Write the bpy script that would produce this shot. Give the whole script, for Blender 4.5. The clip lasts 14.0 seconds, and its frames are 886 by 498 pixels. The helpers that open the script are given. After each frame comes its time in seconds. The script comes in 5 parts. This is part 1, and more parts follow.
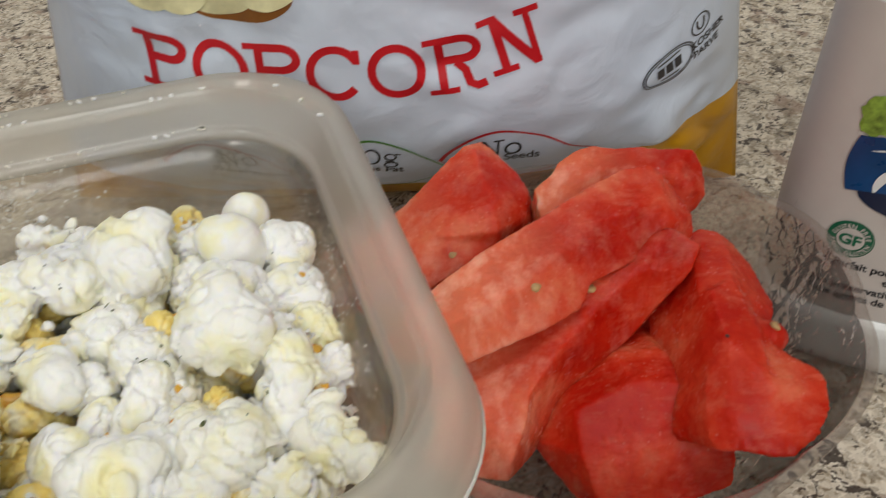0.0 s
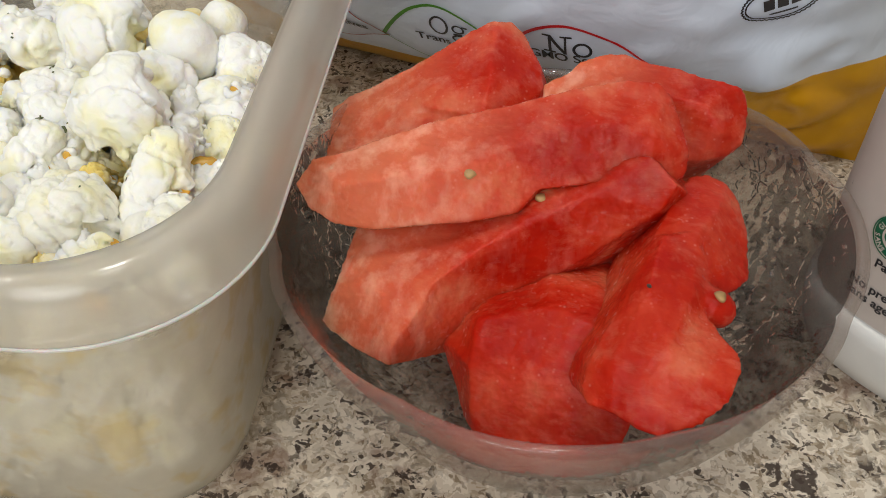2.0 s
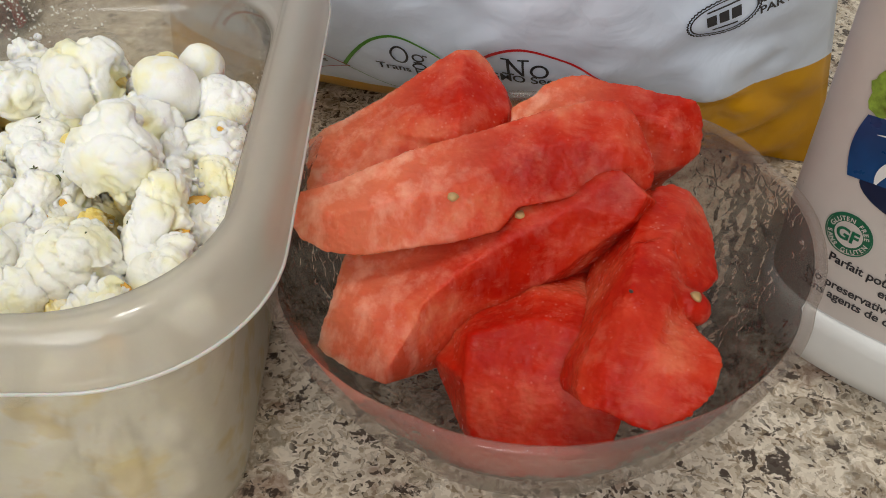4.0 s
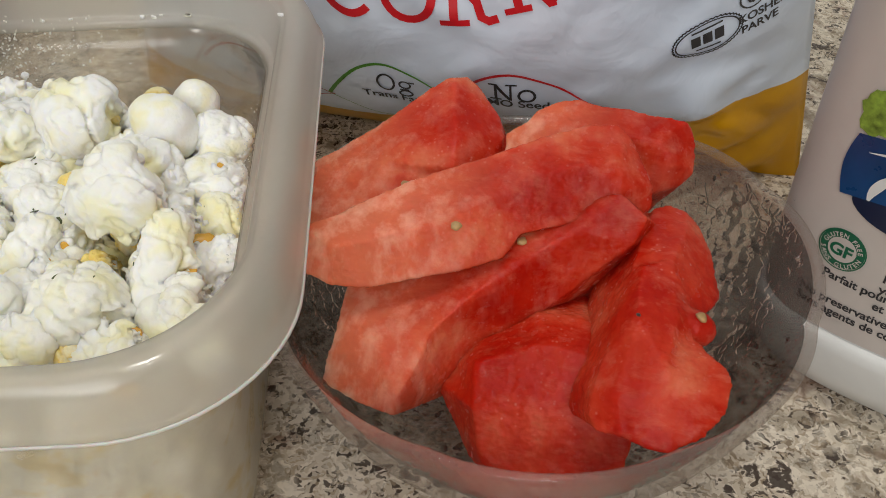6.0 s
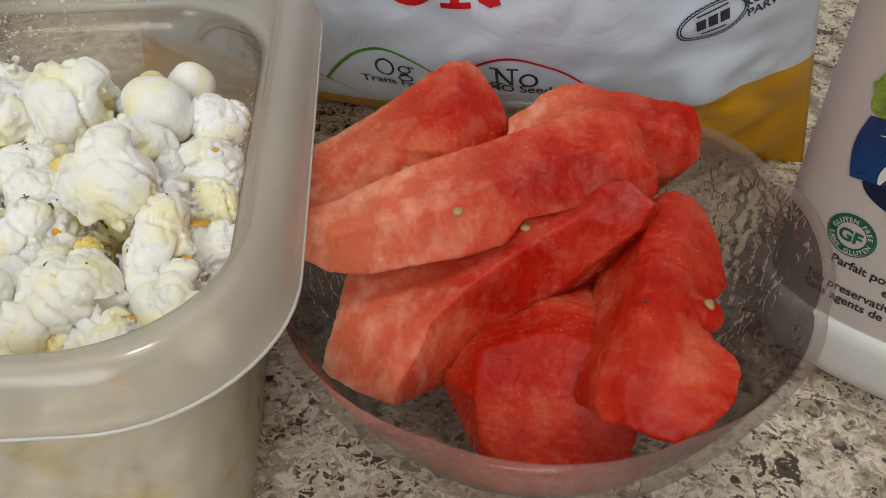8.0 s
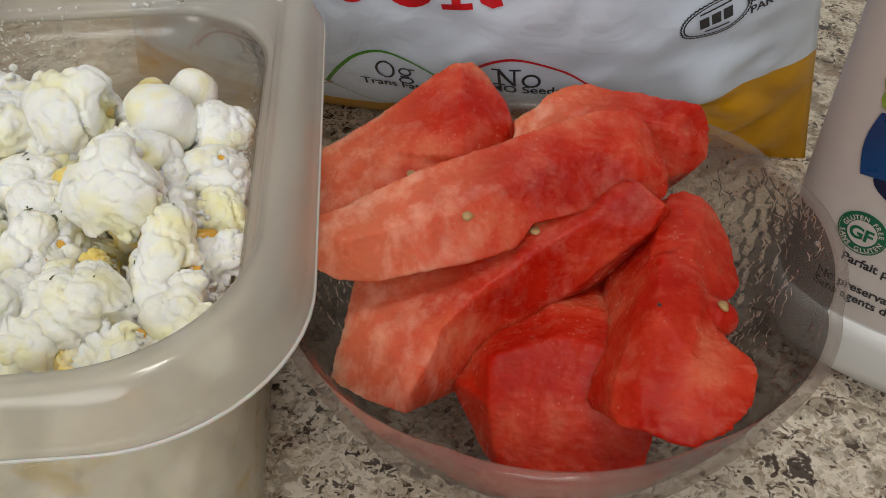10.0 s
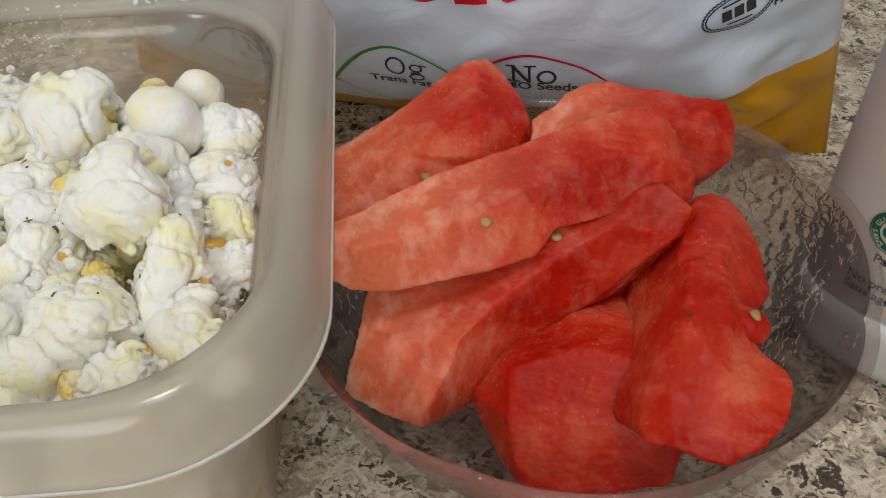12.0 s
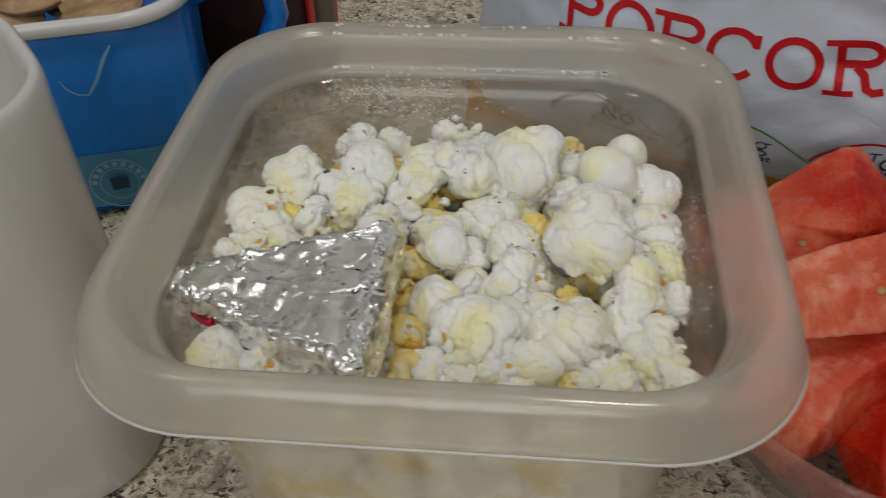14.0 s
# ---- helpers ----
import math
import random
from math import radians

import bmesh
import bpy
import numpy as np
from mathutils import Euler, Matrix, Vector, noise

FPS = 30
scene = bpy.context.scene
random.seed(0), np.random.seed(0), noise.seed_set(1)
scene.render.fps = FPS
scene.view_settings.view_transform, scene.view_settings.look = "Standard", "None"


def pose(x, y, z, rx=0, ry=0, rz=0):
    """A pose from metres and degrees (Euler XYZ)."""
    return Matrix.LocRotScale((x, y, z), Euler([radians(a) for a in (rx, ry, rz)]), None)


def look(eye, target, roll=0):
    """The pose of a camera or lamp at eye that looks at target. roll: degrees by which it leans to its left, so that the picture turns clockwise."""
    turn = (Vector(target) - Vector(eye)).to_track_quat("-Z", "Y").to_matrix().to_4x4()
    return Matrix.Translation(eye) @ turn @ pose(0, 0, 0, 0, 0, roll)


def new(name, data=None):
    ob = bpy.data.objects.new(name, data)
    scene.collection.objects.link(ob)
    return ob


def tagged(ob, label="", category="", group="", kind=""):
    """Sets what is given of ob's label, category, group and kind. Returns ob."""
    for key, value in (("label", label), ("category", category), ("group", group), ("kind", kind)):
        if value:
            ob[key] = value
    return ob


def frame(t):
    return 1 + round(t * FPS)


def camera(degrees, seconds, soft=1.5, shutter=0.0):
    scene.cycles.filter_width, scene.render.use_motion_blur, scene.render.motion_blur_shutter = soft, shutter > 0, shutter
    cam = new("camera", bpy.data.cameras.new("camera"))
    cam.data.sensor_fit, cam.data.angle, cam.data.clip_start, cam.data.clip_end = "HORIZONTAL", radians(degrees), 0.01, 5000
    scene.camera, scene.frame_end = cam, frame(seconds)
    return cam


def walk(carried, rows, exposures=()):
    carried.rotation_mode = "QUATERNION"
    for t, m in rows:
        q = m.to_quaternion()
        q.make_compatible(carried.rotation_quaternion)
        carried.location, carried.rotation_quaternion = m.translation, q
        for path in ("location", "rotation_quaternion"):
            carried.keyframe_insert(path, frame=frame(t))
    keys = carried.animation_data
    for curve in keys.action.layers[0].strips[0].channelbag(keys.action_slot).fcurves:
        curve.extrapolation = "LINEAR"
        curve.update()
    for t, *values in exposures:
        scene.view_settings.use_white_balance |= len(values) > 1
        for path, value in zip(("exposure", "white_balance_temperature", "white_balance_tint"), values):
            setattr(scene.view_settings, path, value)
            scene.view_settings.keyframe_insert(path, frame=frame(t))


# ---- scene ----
from mathutils import geometry

cam = camera(50.4, 14.0, soft=0.9, shutter=0.3)
PATH = [
    (0, (0.032, 0.034, 0.271), (0.0, 1.547, -1.036), -2.5),
    (0.2, (0.028, 0.028, 0.268), (-0.048, 1.527, -1.053), -3.2),
    (0.5, (0.041, 0.03, 0.252), (-0.06, 1.488, -1.114), -3.0),
    (1, (0.082, 0.048, 0.235), (-0.192, 1.44, -1.174), -1.8),
    (1.5, (0.12, 0.054, 0.238), (-0.389, 1.387, -1.164), -1.0),
    (2, (0.126, 0.055, 0.243), (-0.471, 1.359, -1.151), -1.4),
    (2.5, (0.121, 0.056, 0.242), (-0.444, 1.37, -1.156), -1.7),
    (3, (0.123, 0.05, 0.246), (-0.411, 1.385, -1.145), -1.7),
    (5.5, (0.103, 0.04, 0.255), (-0.309, 1.457, -1.095), -1.1),
    (6, (0.104, 0.041, 0.256), (-0.301, 1.462, -1.092), -1.1),
    (6.5, (0.103, 0.04, 0.255), (-0.308, 1.459, -1.093), -1.3),
    (7, (0.102, 0.042, 0.254), (-0.307, 1.46, -1.096), -1.4),
    (7.5, (0.102, 0.045, 0.252), (-0.302, 1.456, -1.107), -1.2),
    (8, (0.102, 0.044, 0.251), (-0.295, 1.454, -1.11), -1.1),
    (10.5, (0.094, 0.047, 0.25), (-0.275, 1.458, -1.118), -1.4),
    (11, (0.092, 0.048, 0.248), (-0.271, 1.454, -1.127), -1.3),
    (11.5, (0.089, 0.051, 0.248), (-0.269, 1.453, -1.133), -1.4),
    (12, (0.089, 0.056, 0.247), (-0.285, 1.451, -1.136), -2.0),
    (12.5, (0.097, 0.054, 0.251), (-0.338, 1.441, -1.122), -2.9),
    (13, (0.106, 0.041, 0.266), (-0.426, 1.427, -1.073), -3.3),
    (13.2, (0.1, 0.028, 0.271), (-0.465, 1.415, -1.054), -3.1),
    (13.5, (0.071, 0.006, 0.281), (-0.546, 1.38, -1.036), -2.9),
    (13.6, (0.058, 0.003, 0.281), (-0.561, 1.377, -1.034), -2.6),
    (14, (0.023, -0.004, 0.278), (-0.627, 1.373, -1.019), -2.3),
]
walk(cam, [(t, look(eye, target, roll)) for t, eye, target, roll in PATH],
     exposures=[(0, -0.10), (0.5, -0.42), (1.0, -0.12), (1.5, 0.10), (3, 0.08), (7, -0.12), (11, -0.22), (13, -0.16), (13.5, -0.36), (14, -0.68)])

# ---- world, light, exposure ----
world = bpy.data.worlds.new("room_air")
scene.world = world
world.use_nodes = True
world.node_tree.nodes["Background"].inputs[0].default_value = (1.0, 0.95, 0.88, 1)
world.node_tree.nodes["Background"].inputs[1].default_value = 0.05


def area_lamp(name, at, target, size, power, colour):
    data = bpy.data.lights.new(name, "AREA")
    data.shape, data.size, data.energy, data.color = "DISK", size, power, colour
    ob = new(name, data)
    ob.matrix_world = look(at, target)
    return ob


# two round ceiling lamps, and an unseen fill added behind the camera
area_lamp("ceiling_lamp", (-1.08, -0.53, 2.42), (-0.05, 0.2, 0), 0.40, 9.6, (0.98, 0.97, 0.90))
area_lamp("ceiling_lamp", (0.33, -0.13, 2.42), (0.02, 0.2, 0), 0.38, 15.5, (0.98, 0.97, 0.91))
area_lamp("front_fill", (0.25, -1.55, 1.35), (0.0, 0.2, 0), 1.2, 20, (0.97, 0.99, 0.98))

# ---- materials ----


class Nodes:
    """A short way to write node trees."""

    def __init__(self, name):
        self.mat = bpy.data.materials.new(name)
        self.mat.use_nodes = True
        self.tree = self.mat.node_tree
        self.bsdf = self.tree.nodes["Principled BSDF"]
        self.out = self.tree.nodes["Material Output"]

    def add(self, kind, **values):
        node = self.tree.nodes.new("ShaderNode" + kind)
        for key, value in values.items():
            setattr(node, key, value)
        return node

    def put(self, socket, value):
        if isinstance(value, bpy.types.NodeSocket):
            self.tree.links.new(value, socket)
        else:
            socket.default_value = value

    def coords(self, scale=1.0, world=False):
        tc = self.add("TexCoord")
        m = self.add("Mapping")
        self.put(m.inputs["Vector"], tc.outputs["Object"])
        m.inputs["Scale"].default_value = (scale,) * 3
        return m.outputs[0]

    def noise(self, vec, scale, detail=4, rough=0.55, distort=0.0):
        n = self.add("TexNoise")
        self.put(n.inputs["Vector"], vec)
        n.inputs["Scale"].default_value, n.inputs["Detail"].default_value = scale, detail
        n.inputs["Roughness"].default_value, n.inputs["Distortion"].default_value = rough, distort
        return n.outputs[0]

    def voronoi(self, vec, scale, feature="F1", what=0):
        n = self.add("TexVoronoi", feature=feature)
        self.put(n.inputs["Vector"], vec)
        n.inputs["Scale"].default_value = scale
        return n.outputs[what]

    def ramp(self, fac, stops, mode="LINEAR"):
        n = self.add("ValToRGB")
        n.color_ramp.interpolation = mode
        el = n.color_ramp.elements
        while len(el) < len(stops):
            el.new(0.5)
        for e, (pos, col) in zip(el, stops):
            e.position = pos
            e.color = (*col, 1) if len(col) == 3 else col
        self.put(n.inputs[0], fac)
        return n.outputs[0]

    def grey(self, fac, a, b, lo=0.0, hi=1.0):
        n = self.add("MapRange")
        self.put(n.inputs["Value"], fac)
        for key, val in (("From Min", a), ("From Max", b), ("To Min", lo), ("To Max", hi)):
            n.inputs[key].default_value = val
        return n.outputs[0]

    def math(self, op, a, b=0.0):
        n = self.add("Math", operation=op)
        self.put(n.inputs[0], a)
        self.put(n.inputs[1], b)
        return n.outputs[0]

    def mix(self, fac, a, b, blend="MIX"):
        n = self.add("Mix", data_type="RGBA", blend_type=blend)
        self.put(n.inputs[0], fac)
        for i, c in ((6, a), (7, b)):
            self.put(n.inputs[i], (*c, 1) if isinstance(c, tuple) and len(c) == 3 else c)
        return n.outputs[2]

    def bump(self, height, strength=0.3, distance=0.001, normal=None):
        n = self.add("Bump")
        n.inputs["Strength"].default_value, n.inputs["Distance"].default_value = strength, distance
        self.put(n.inputs["Height"], height)
        if normal is not None:
            self.put(n.inputs["Normal"], normal)
        return n.outputs[0]

    def set(self, **values):
        names = dict(colour="Base Color", rough="Roughness", metal="Metallic", normal="Normal", glass="Transmission Weight", ior="IOR",
                     sss="Subsurface Weight", sss_scale="Subsurface Scale", sss_radius="Subsurface Radius", coat="Coat Weight", coat_rough="Coat Roughness", spec="Specular IOR Level", alpha="Alpha")
        for key, value in values.items():
            self.put(self.bsdf.inputs[names[key]], (*value, 1) if key == "colour" and isinstance(value, tuple) else value)
        return self.mat

    def shade(self, kind, **inputs):
        n = self.add(kind)
        for key, value in inputs.items():
            self.put(n.inputs[key], value)
        return n.outputs[0]

    def blend(self, fac, a, b):
        n = self.add("MixShader")
        self.put(n.inputs[0], fac)
        self.put(n.inputs[1], a)
        self.put(n.inputs[2], b)
        return n.outputs[0]

    def sheen(self):
        """How much a clear surface mirrors: little from the front, much along it."""
        lw = self.add("LayerWeight")
        lw.inputs["Blend"].default_value = 0.5
        return self.math("ADD", self.math("MULTIPLY", self.math("POWER", lw.outputs["Facing"], 4.0), 0.28), 0.026)

    def finish(self, shader):
        self.put(self.out.inputs["Surface"], shader)
        return self.mat


def plain(name, colour, rough=0.5, metal=0.0, vary=0.08, scale=60.0, bump=0.0, **more):
    k = Nodes(name)
    v = k.coords()
    n = k.noise(v, scale, 5)
    dark = tuple(c * (1 - vary) for c in colour)
    lite = tuple(min(1.0, c * (1 + vary)) for c in colour)
    k.set(colour=k.ramp(n, [(0.3, dark), (0.7, lite)]), rough=k.grey(k.noise(v, scale * 4, 3), 0.3, 0.7, rough * 0.85, min(1.0, rough * 1.15)), metal=metal, **more)
    if bump:
        k.set(normal=k.bump(k.noise(v, scale * 6, 4), bump, 0.0005))
    return k.mat


def granite():
    k = Nodes("granite")
    v = k.coords()
    warp = k.add("VectorMath", operation="MULTIPLY_ADD")
    nz = k.add("TexNoise")
    k.put(nz.inputs["Vector"], v)
    nz.inputs["Scale"].default_value, nz.inputs["Detail"].default_value = 170, 4
    k.put(warp.inputs[0], nz.outputs[1])
    warp.inputs[1].default_value = (0.009, 0.009, 0.009)
    k.put(warp.inputs[2], v)
    w = warp.outputs[0]
    cells = k.add("SeparateColor")
    k.put(cells.inputs[0], k.voronoi(w, 330, what=1))
    small = k.add("SeparateColor")
    k.put(small.inputs[0], k.voronoi(w, 700, what=1))
    base = k.ramp(cells.outputs[0], [(0.0, (0.25, 0.20, 0.145)), (0.12, (0.40, 0.345, 0.275)), (0.34, (0.58, 0.53, 0.46)), (0.62, (0.49, 0.44, 0.37)), (0.86, (0.31, 0.25, 0.18)), (0.94, (0.66, 0.62, 0.56))], "CONSTANT")
    fine = k.ramp(small.outputs[1], [(0.0, (0.17, 0.135, 0.10)), (0.16, (0.58, 0.54, 0.475)), (0.8, (0.38, 0.32, 0.25))], "CONSTANT")
    col = k.mix(0.5, base, fine)
    mauve = k.math("MULTIPLY", k.grey(k.noise(v, 46, 4, 0.6, 0.6), 0.56, 0.64), 0.7)
    col = k.mix(mauve, col, (0.20, 0.125, 0.095))
    olive = k.math("MULTIPLY", k.grey(k.noise(w, 85, 4, 0.6), 0.54, 0.62), 0.6)
    col = k.mix(olive, col, (0.145, 0.115, 0.08))
    flecks = k.grey(k.noise(w, 150, 4, 0.6), 0.575, 0.615)
    flecks = k.math("MULTIPLY", flecks, k.grey(k.noise(v, 42, 3), 0.40, 0.50))
    col = k.mix(k.math("MULTIPLY", flecks, 0.93), col, (0.035, 0.024, 0.020))
    tiny = k.math("MULTIPLY", k.math("GREATER_THAN", small.outputs[0], 0.86), k.grey(k.noise(v, 60, 3), 0.42, 0.54))
    col = k.mix(k.math("MULTIPLY", tiny, 0.9), col, (0.05, 0.037, 0.03))
    k.set(colour=k.mix(1.0, col, (1.30, 1.25, 1.19), "MULTIPLY"), rough=k.grey(k.noise(v, 300, 3), 0.3, 0.7, 0.16, 0.3), normal=k.bump(k.noise(v, 900, 3), 0.05, 0.0003))
    return k.mat


def cloudy_plastic():
    k = Nodes("cloudy_plastic")
    v = k.coords()
    film = k.noise(v, 55, 5, 0.6)
    normal = k.bump(k.noise(v, 90, 2), 0.05, 0.0006)
    clear = k.shade("BsdfTransparent", Color=(0.99, 0.98, 0.945, 1))
    # yellow patches painted for the popcorn blurred behind the wall
    butter_tone = k.mix(k.grey(k.noise(v, 60, 3), 0.51, 0.62, 0.0, 0.9), (0.98, 0.95, 0.88), (0.88, 0.66, 0.28))
    milk = k.blend(0.55, k.shade("BsdfTranslucent", Color=(0.99, 0.96, 0.88, 1), Normal=normal), k.shade("BsdfDiffuse", Color=butter_tone, Normal=normal))
    sep = k.add("SeparateXYZ")
    k.put(sep.inputs[0], v)
    # milkier up to the popcorn's height, painting the bright glow of corn behind
    level = k.math("ADD", sep.outputs[2], k.grey(k.noise(v, 45, 3), 0.3, 0.7, -0.006, 0.006))
    corn_glow = k.grey(level, 0.078, 0.098, 1.0, 0.0)
    share = k.math("ADD", k.grey(film, 0.32, 0.68, 0.04, 0.09), k.math("MULTIPLY", corn_glow, 0.30))
    frosted = k.shade("BsdfRefraction", Color=(0.99, 0.98, 0.95, 1), Roughness=0.26, IOR=1.08, Normal=normal)
    body = k.blend(share, k.blend(k.math("ADD", k.math("MULTIPLY", corn_glow, -0.20), 0.38), clear, frosted), milk)
    fres = k.sheen()
    gloss = k.shade("BsdfGlossy", Color=(1, 1, 1, 1), Roughness=0.10, Normal=normal)
    return k.finish(k.blend(fres, body, gloss))


def cloudy_rim():
    k = Nodes("cloudy_plastic_rim")
    v = k.coords()
    normal = k.bump(k.noise(v, 60, 2), 0.03, 0.0006)
    clear = k.shade("BsdfTransparent", Color=(0.97, 0.96, 0.94, 1))
    frosted = k.shade("BsdfRefraction", Color=(0.97, 0.96, 0.94, 1), Roughness=0.40, IOR=1.10, Normal=normal)
    milk = k.blend(0.5, k.shade("BsdfTranslucent", Color=(0.97, 0.95, 0.88, 1), Normal=normal), k.shade("BsdfDiffuse", Color=(0.95, 0.93, 0.86, 1), Normal=normal))
    body = k.blend(k.grey(k.noise(v, 30, 2), 0.3, 0.7, 0.26, 0.31), k.blend(0.42, clear, frosted), milk)
    fres = k.sheen()
    gloss = k.shade("BsdfGlossy", Color=(1, 1, 1, 1), Roughness=0.14, Normal=normal)
    return k.finish(k.blend(fres, body, gloss))


def bowl_glass(relief):
    k = Nodes("pressed_glass")
    v = k.coords()
    veins = k.voronoi(v, 270, "DISTANCE_TO_EDGE")
    wave = k.add("TexWave", wave_type="RINGS", rings_direction="Z")
    k.put(wave.inputs["Vector"], v)
    wave.inputs["Scale"].default_value, wave.inputs["Distortion"].default_value, wave.inputs["Detail"].default_value = 22, 9, 3
    h = k.math("ADD", k.grey(veins, 0.0, 0.12), k.math("MULTIPLY", wave.outputs[1], 0.5))
    patch = k.grey(k.noise(v, 26, 3), 0.42, 0.58)
    normal = k.bump(k.math("MULTIPLY", h, patch), 0.30 if relief else 0.05, 0.0010)
    clear = k.shade("BsdfTransparent", Color=(0.96, 0.94, 0.92, 1))
    glass = k.shade("BsdfRefraction", Color=(0.96, 0.93, 0.90, 1), Roughness=0.05, IOR=1.40 if relief else 1.1, Normal=normal)
    if relief:
        # the pressed walls bend the light, the plain foot lets it through
        sep = k.add("SeparateXYZ")
        k.put(sep.inputs[0], v)
        share = k.grey(sep.outputs[2], 0.012, 0.028, 0.10, 0.62)
    body = k.blend(share if relief else 0.06, clear, glass)
    body = k.blend(0.10 if relief else 0.17, body, k.shade("BsdfDiffuse", Color=(0.40, 0.35, 0.33, 1) if relief else (0.33, 0.28, 0.26, 1), Normal=normal))
    fres = k.sheen()
    if relief:
        fres = k.math("ADD", fres, 0.05)
    gloss = k.shade("BsdfGlossy", Color=(1, 1, 1, 1), Roughness=0.10, Normal=normal)
    return k.finish(k.blend(fres, body, gloss))


def melon(pale=False):
    k = Nodes("pale_ended_flesh" if pale else "watermelon_flesh")
    v = k.coords()
    stretch = k.add("Mapping")
    k.put(stretch.inputs["Vector"], v)
    stretch.inputs["Scale"].default_value = (0.5, 1.0, 1.0)
    fibre = k.noise(stretch.outputs[0], 170, 6, 0.7, 0.3)
    patch = k.noise(v, 34, 5, 0.6, 0.2)
    info = k.add("ObjectInfo")
    patch = k.math("ADD", patch, k.grey(info.outputs["Random"], 0.0, 1.0, -0.04, 0.03))
    if pale:
        patch = k.math("ADD", patch, 0.045)
    col = k.ramp(patch, [(0.38, (0.43, 0.009, 0.003)), (0.48, (0.51, 0.019, 0.006)), (0.57, (0.60, 0.052, 0.020)), (0.67, (0.68, 0.15, 0.075))])
    if pale:
        sep = k.add("SeparateXYZ")
        k.put(sep.inputs[0], v)
        end = k.math("ADD", sep.outputs[0], k.grey(fibre, 0.3, 0.7, -0.008, 0.008))
        col = k.mix(k.grey(end, -0.030, 0.004, 0.55, 0.0), col, (0.96, 0.33, 0.17))
    # pale crystalline fibres
    col = k.mix(k.grey(fibre, 0.50, 0.70, 0.0, 0.26), col, (0.80, 0.26, 0.15))
    if pale:
        run = k.add("Mapping")
        k.put(run.inputs["Vector"], v)
        run.inputs["Rotation"].default_value = (0.5, 0.0, 0.6)
        run.inputs["Scale"].default_value = (1.0, 1.0, 0.22)
        streak = k.grey(k.noise(run.outputs[0], 150, 4, 0.6), 0.47, 0.68, 0.0, 0.55)
        col = k.mix(k.math("MULTIPLY", streak, k.grey(end, -0.030, 0.006, 1.0, 0.15)), col, (0.98, 0.56, 0.42))
    # pale specks painted into the colour as wet glints
    spots = k.grey(k.voronoi(v, 420), 0.0, 0.22, 0.30, 0.0)
    col = k.mix(k.math("MULTIPLY", spots, k.grey(k.noise(v, 60, 2), 0.45, 0.6)), col, (0.88, 0.50, 0.38))
    grain = k.math("ADD", k.noise(v, 900, 4, 0.7), k.math("MULTIPLY", k.noise(v, 2600, 3, 0.7), 0.6))
    k.set(colour=col, rough=k.grey(k.noise(v, 240, 3), 0.35, 0.65, 0.10, 0.28), sss=0.85, sss_scale=0.007, sss_radius=(1.0, 0.28, 0.18), normal=k.bump(k.math("ADD", grain, k.math("MULTIPLY", k.voronoi(v, 620), 0.9)), 0.26, 0.0007), spec=0.16)
    return k.mat


def popped(buttery=False):
    k = Nodes("amber_gap_corn" if buttery else "popped_corn")
    v = k.coords()
    info = k.add("ObjectInfo")
    off = k.add("VectorMath", operation="ADD")
    k.put(off.inputs[0], v)
    k.put(off.inputs[1], info.outputs["Random"])
    p = off.outputs[0]
    butter_tone = k.grey(k.noise(p, 70, 3, 0.5), 0.49, 0.69, 0.0, 0.85)
    col = k.mix(butter_tone, (0.99, 0.98, 0.935), (0.99, 0.88, 0.48))
    col = k.mix(k.grey(k.noise(p, 300, 4), 0.58, 0.75, 0.0, 0.25), col, (0.95, 0.92, 0.84))
    col = k.mix(k.grey(info.outputs["Random"], 0.6, 1.0, 0.0, 0.20), col, (0.97, 0.84, 0.44))
    # amber tint standing in for light scattered between the pieces
    if buttery:
        col = k.mix(k.grey(k.noise(p, 110, 3), 0.34, 0.54, 0.40, 1.0), col, (0.95, 0.70, 0.22))
    h = k.math("ADD", k.noise(p, 450, 4, 0.6), k.math("MULTIPLY", k.voronoi(p, 700), 0.4))
    k.set(colour=col, rough=0.6, sss=0.6, sss_scale=0.003, sss_radius=(1.0, 0.9, 0.65), normal=k.bump(h, 0.45, 0.0006), spec=0.3)
    return k.mat


def foil_metal():
    k = Nodes("crumpled_foil")
    v = k.coords()
    h = k.math("ADD", k.voronoi(v, 140), k.math("MULTIPLY", k.noise(v, 260, 4, 0.6, 1.0), 0.6))
    k.set(colour=(0.95, 0.95, 0.96), metal=1.0, rough=k.grey(k.noise(v, 90), 0.3, 0.7, 0.20, 0.36), normal=k.bump(h, 0.02, 0.0010))
    return k.mat


BAG_X = 0.008


def bag_film():
    k = Nodes("printed_bag_film")
    v = k.coords()
    sep = k.add("SeparateXYZ")
    k.put(sep.inputs[0], v)
    edge = k.math("ADD", k.math("MULTIPLY", k.math("MAXIMUM", k.math("ADD", sep.outputs[0], 0.05 + BAG_X), -0.02), 0.125), 0.027)
    yellow = k.grey(k.math("SUBTRACT", edge, sep.outputs[2]), -0.0002, 0.0002)
    white = k.ramp(k.noise(v, 12, 3), [(0.3, (0.68, 0.75, 0.88)), (0.7, (0.73, 0.80, 0.91))])
    gold = k.ramp(k.noise(v, 30, 3), [(0.3, (0.62, 0.29, 0.0)), (0.7, (0.70, 0.35, 0.002))])
    h = k.math("ADD", k.noise(v, 40, 3, 0.5, 1.5), k.math("MULTIPLY", k.voronoi(v, 55, "DISTANCE_TO_EDGE"), -0.6))
    k.set(colour=k.mix(yellow, white, gold), rough=0.30, normal=k.bump(h, 0.19, 0.005), spec=0.5)
    return k.mat


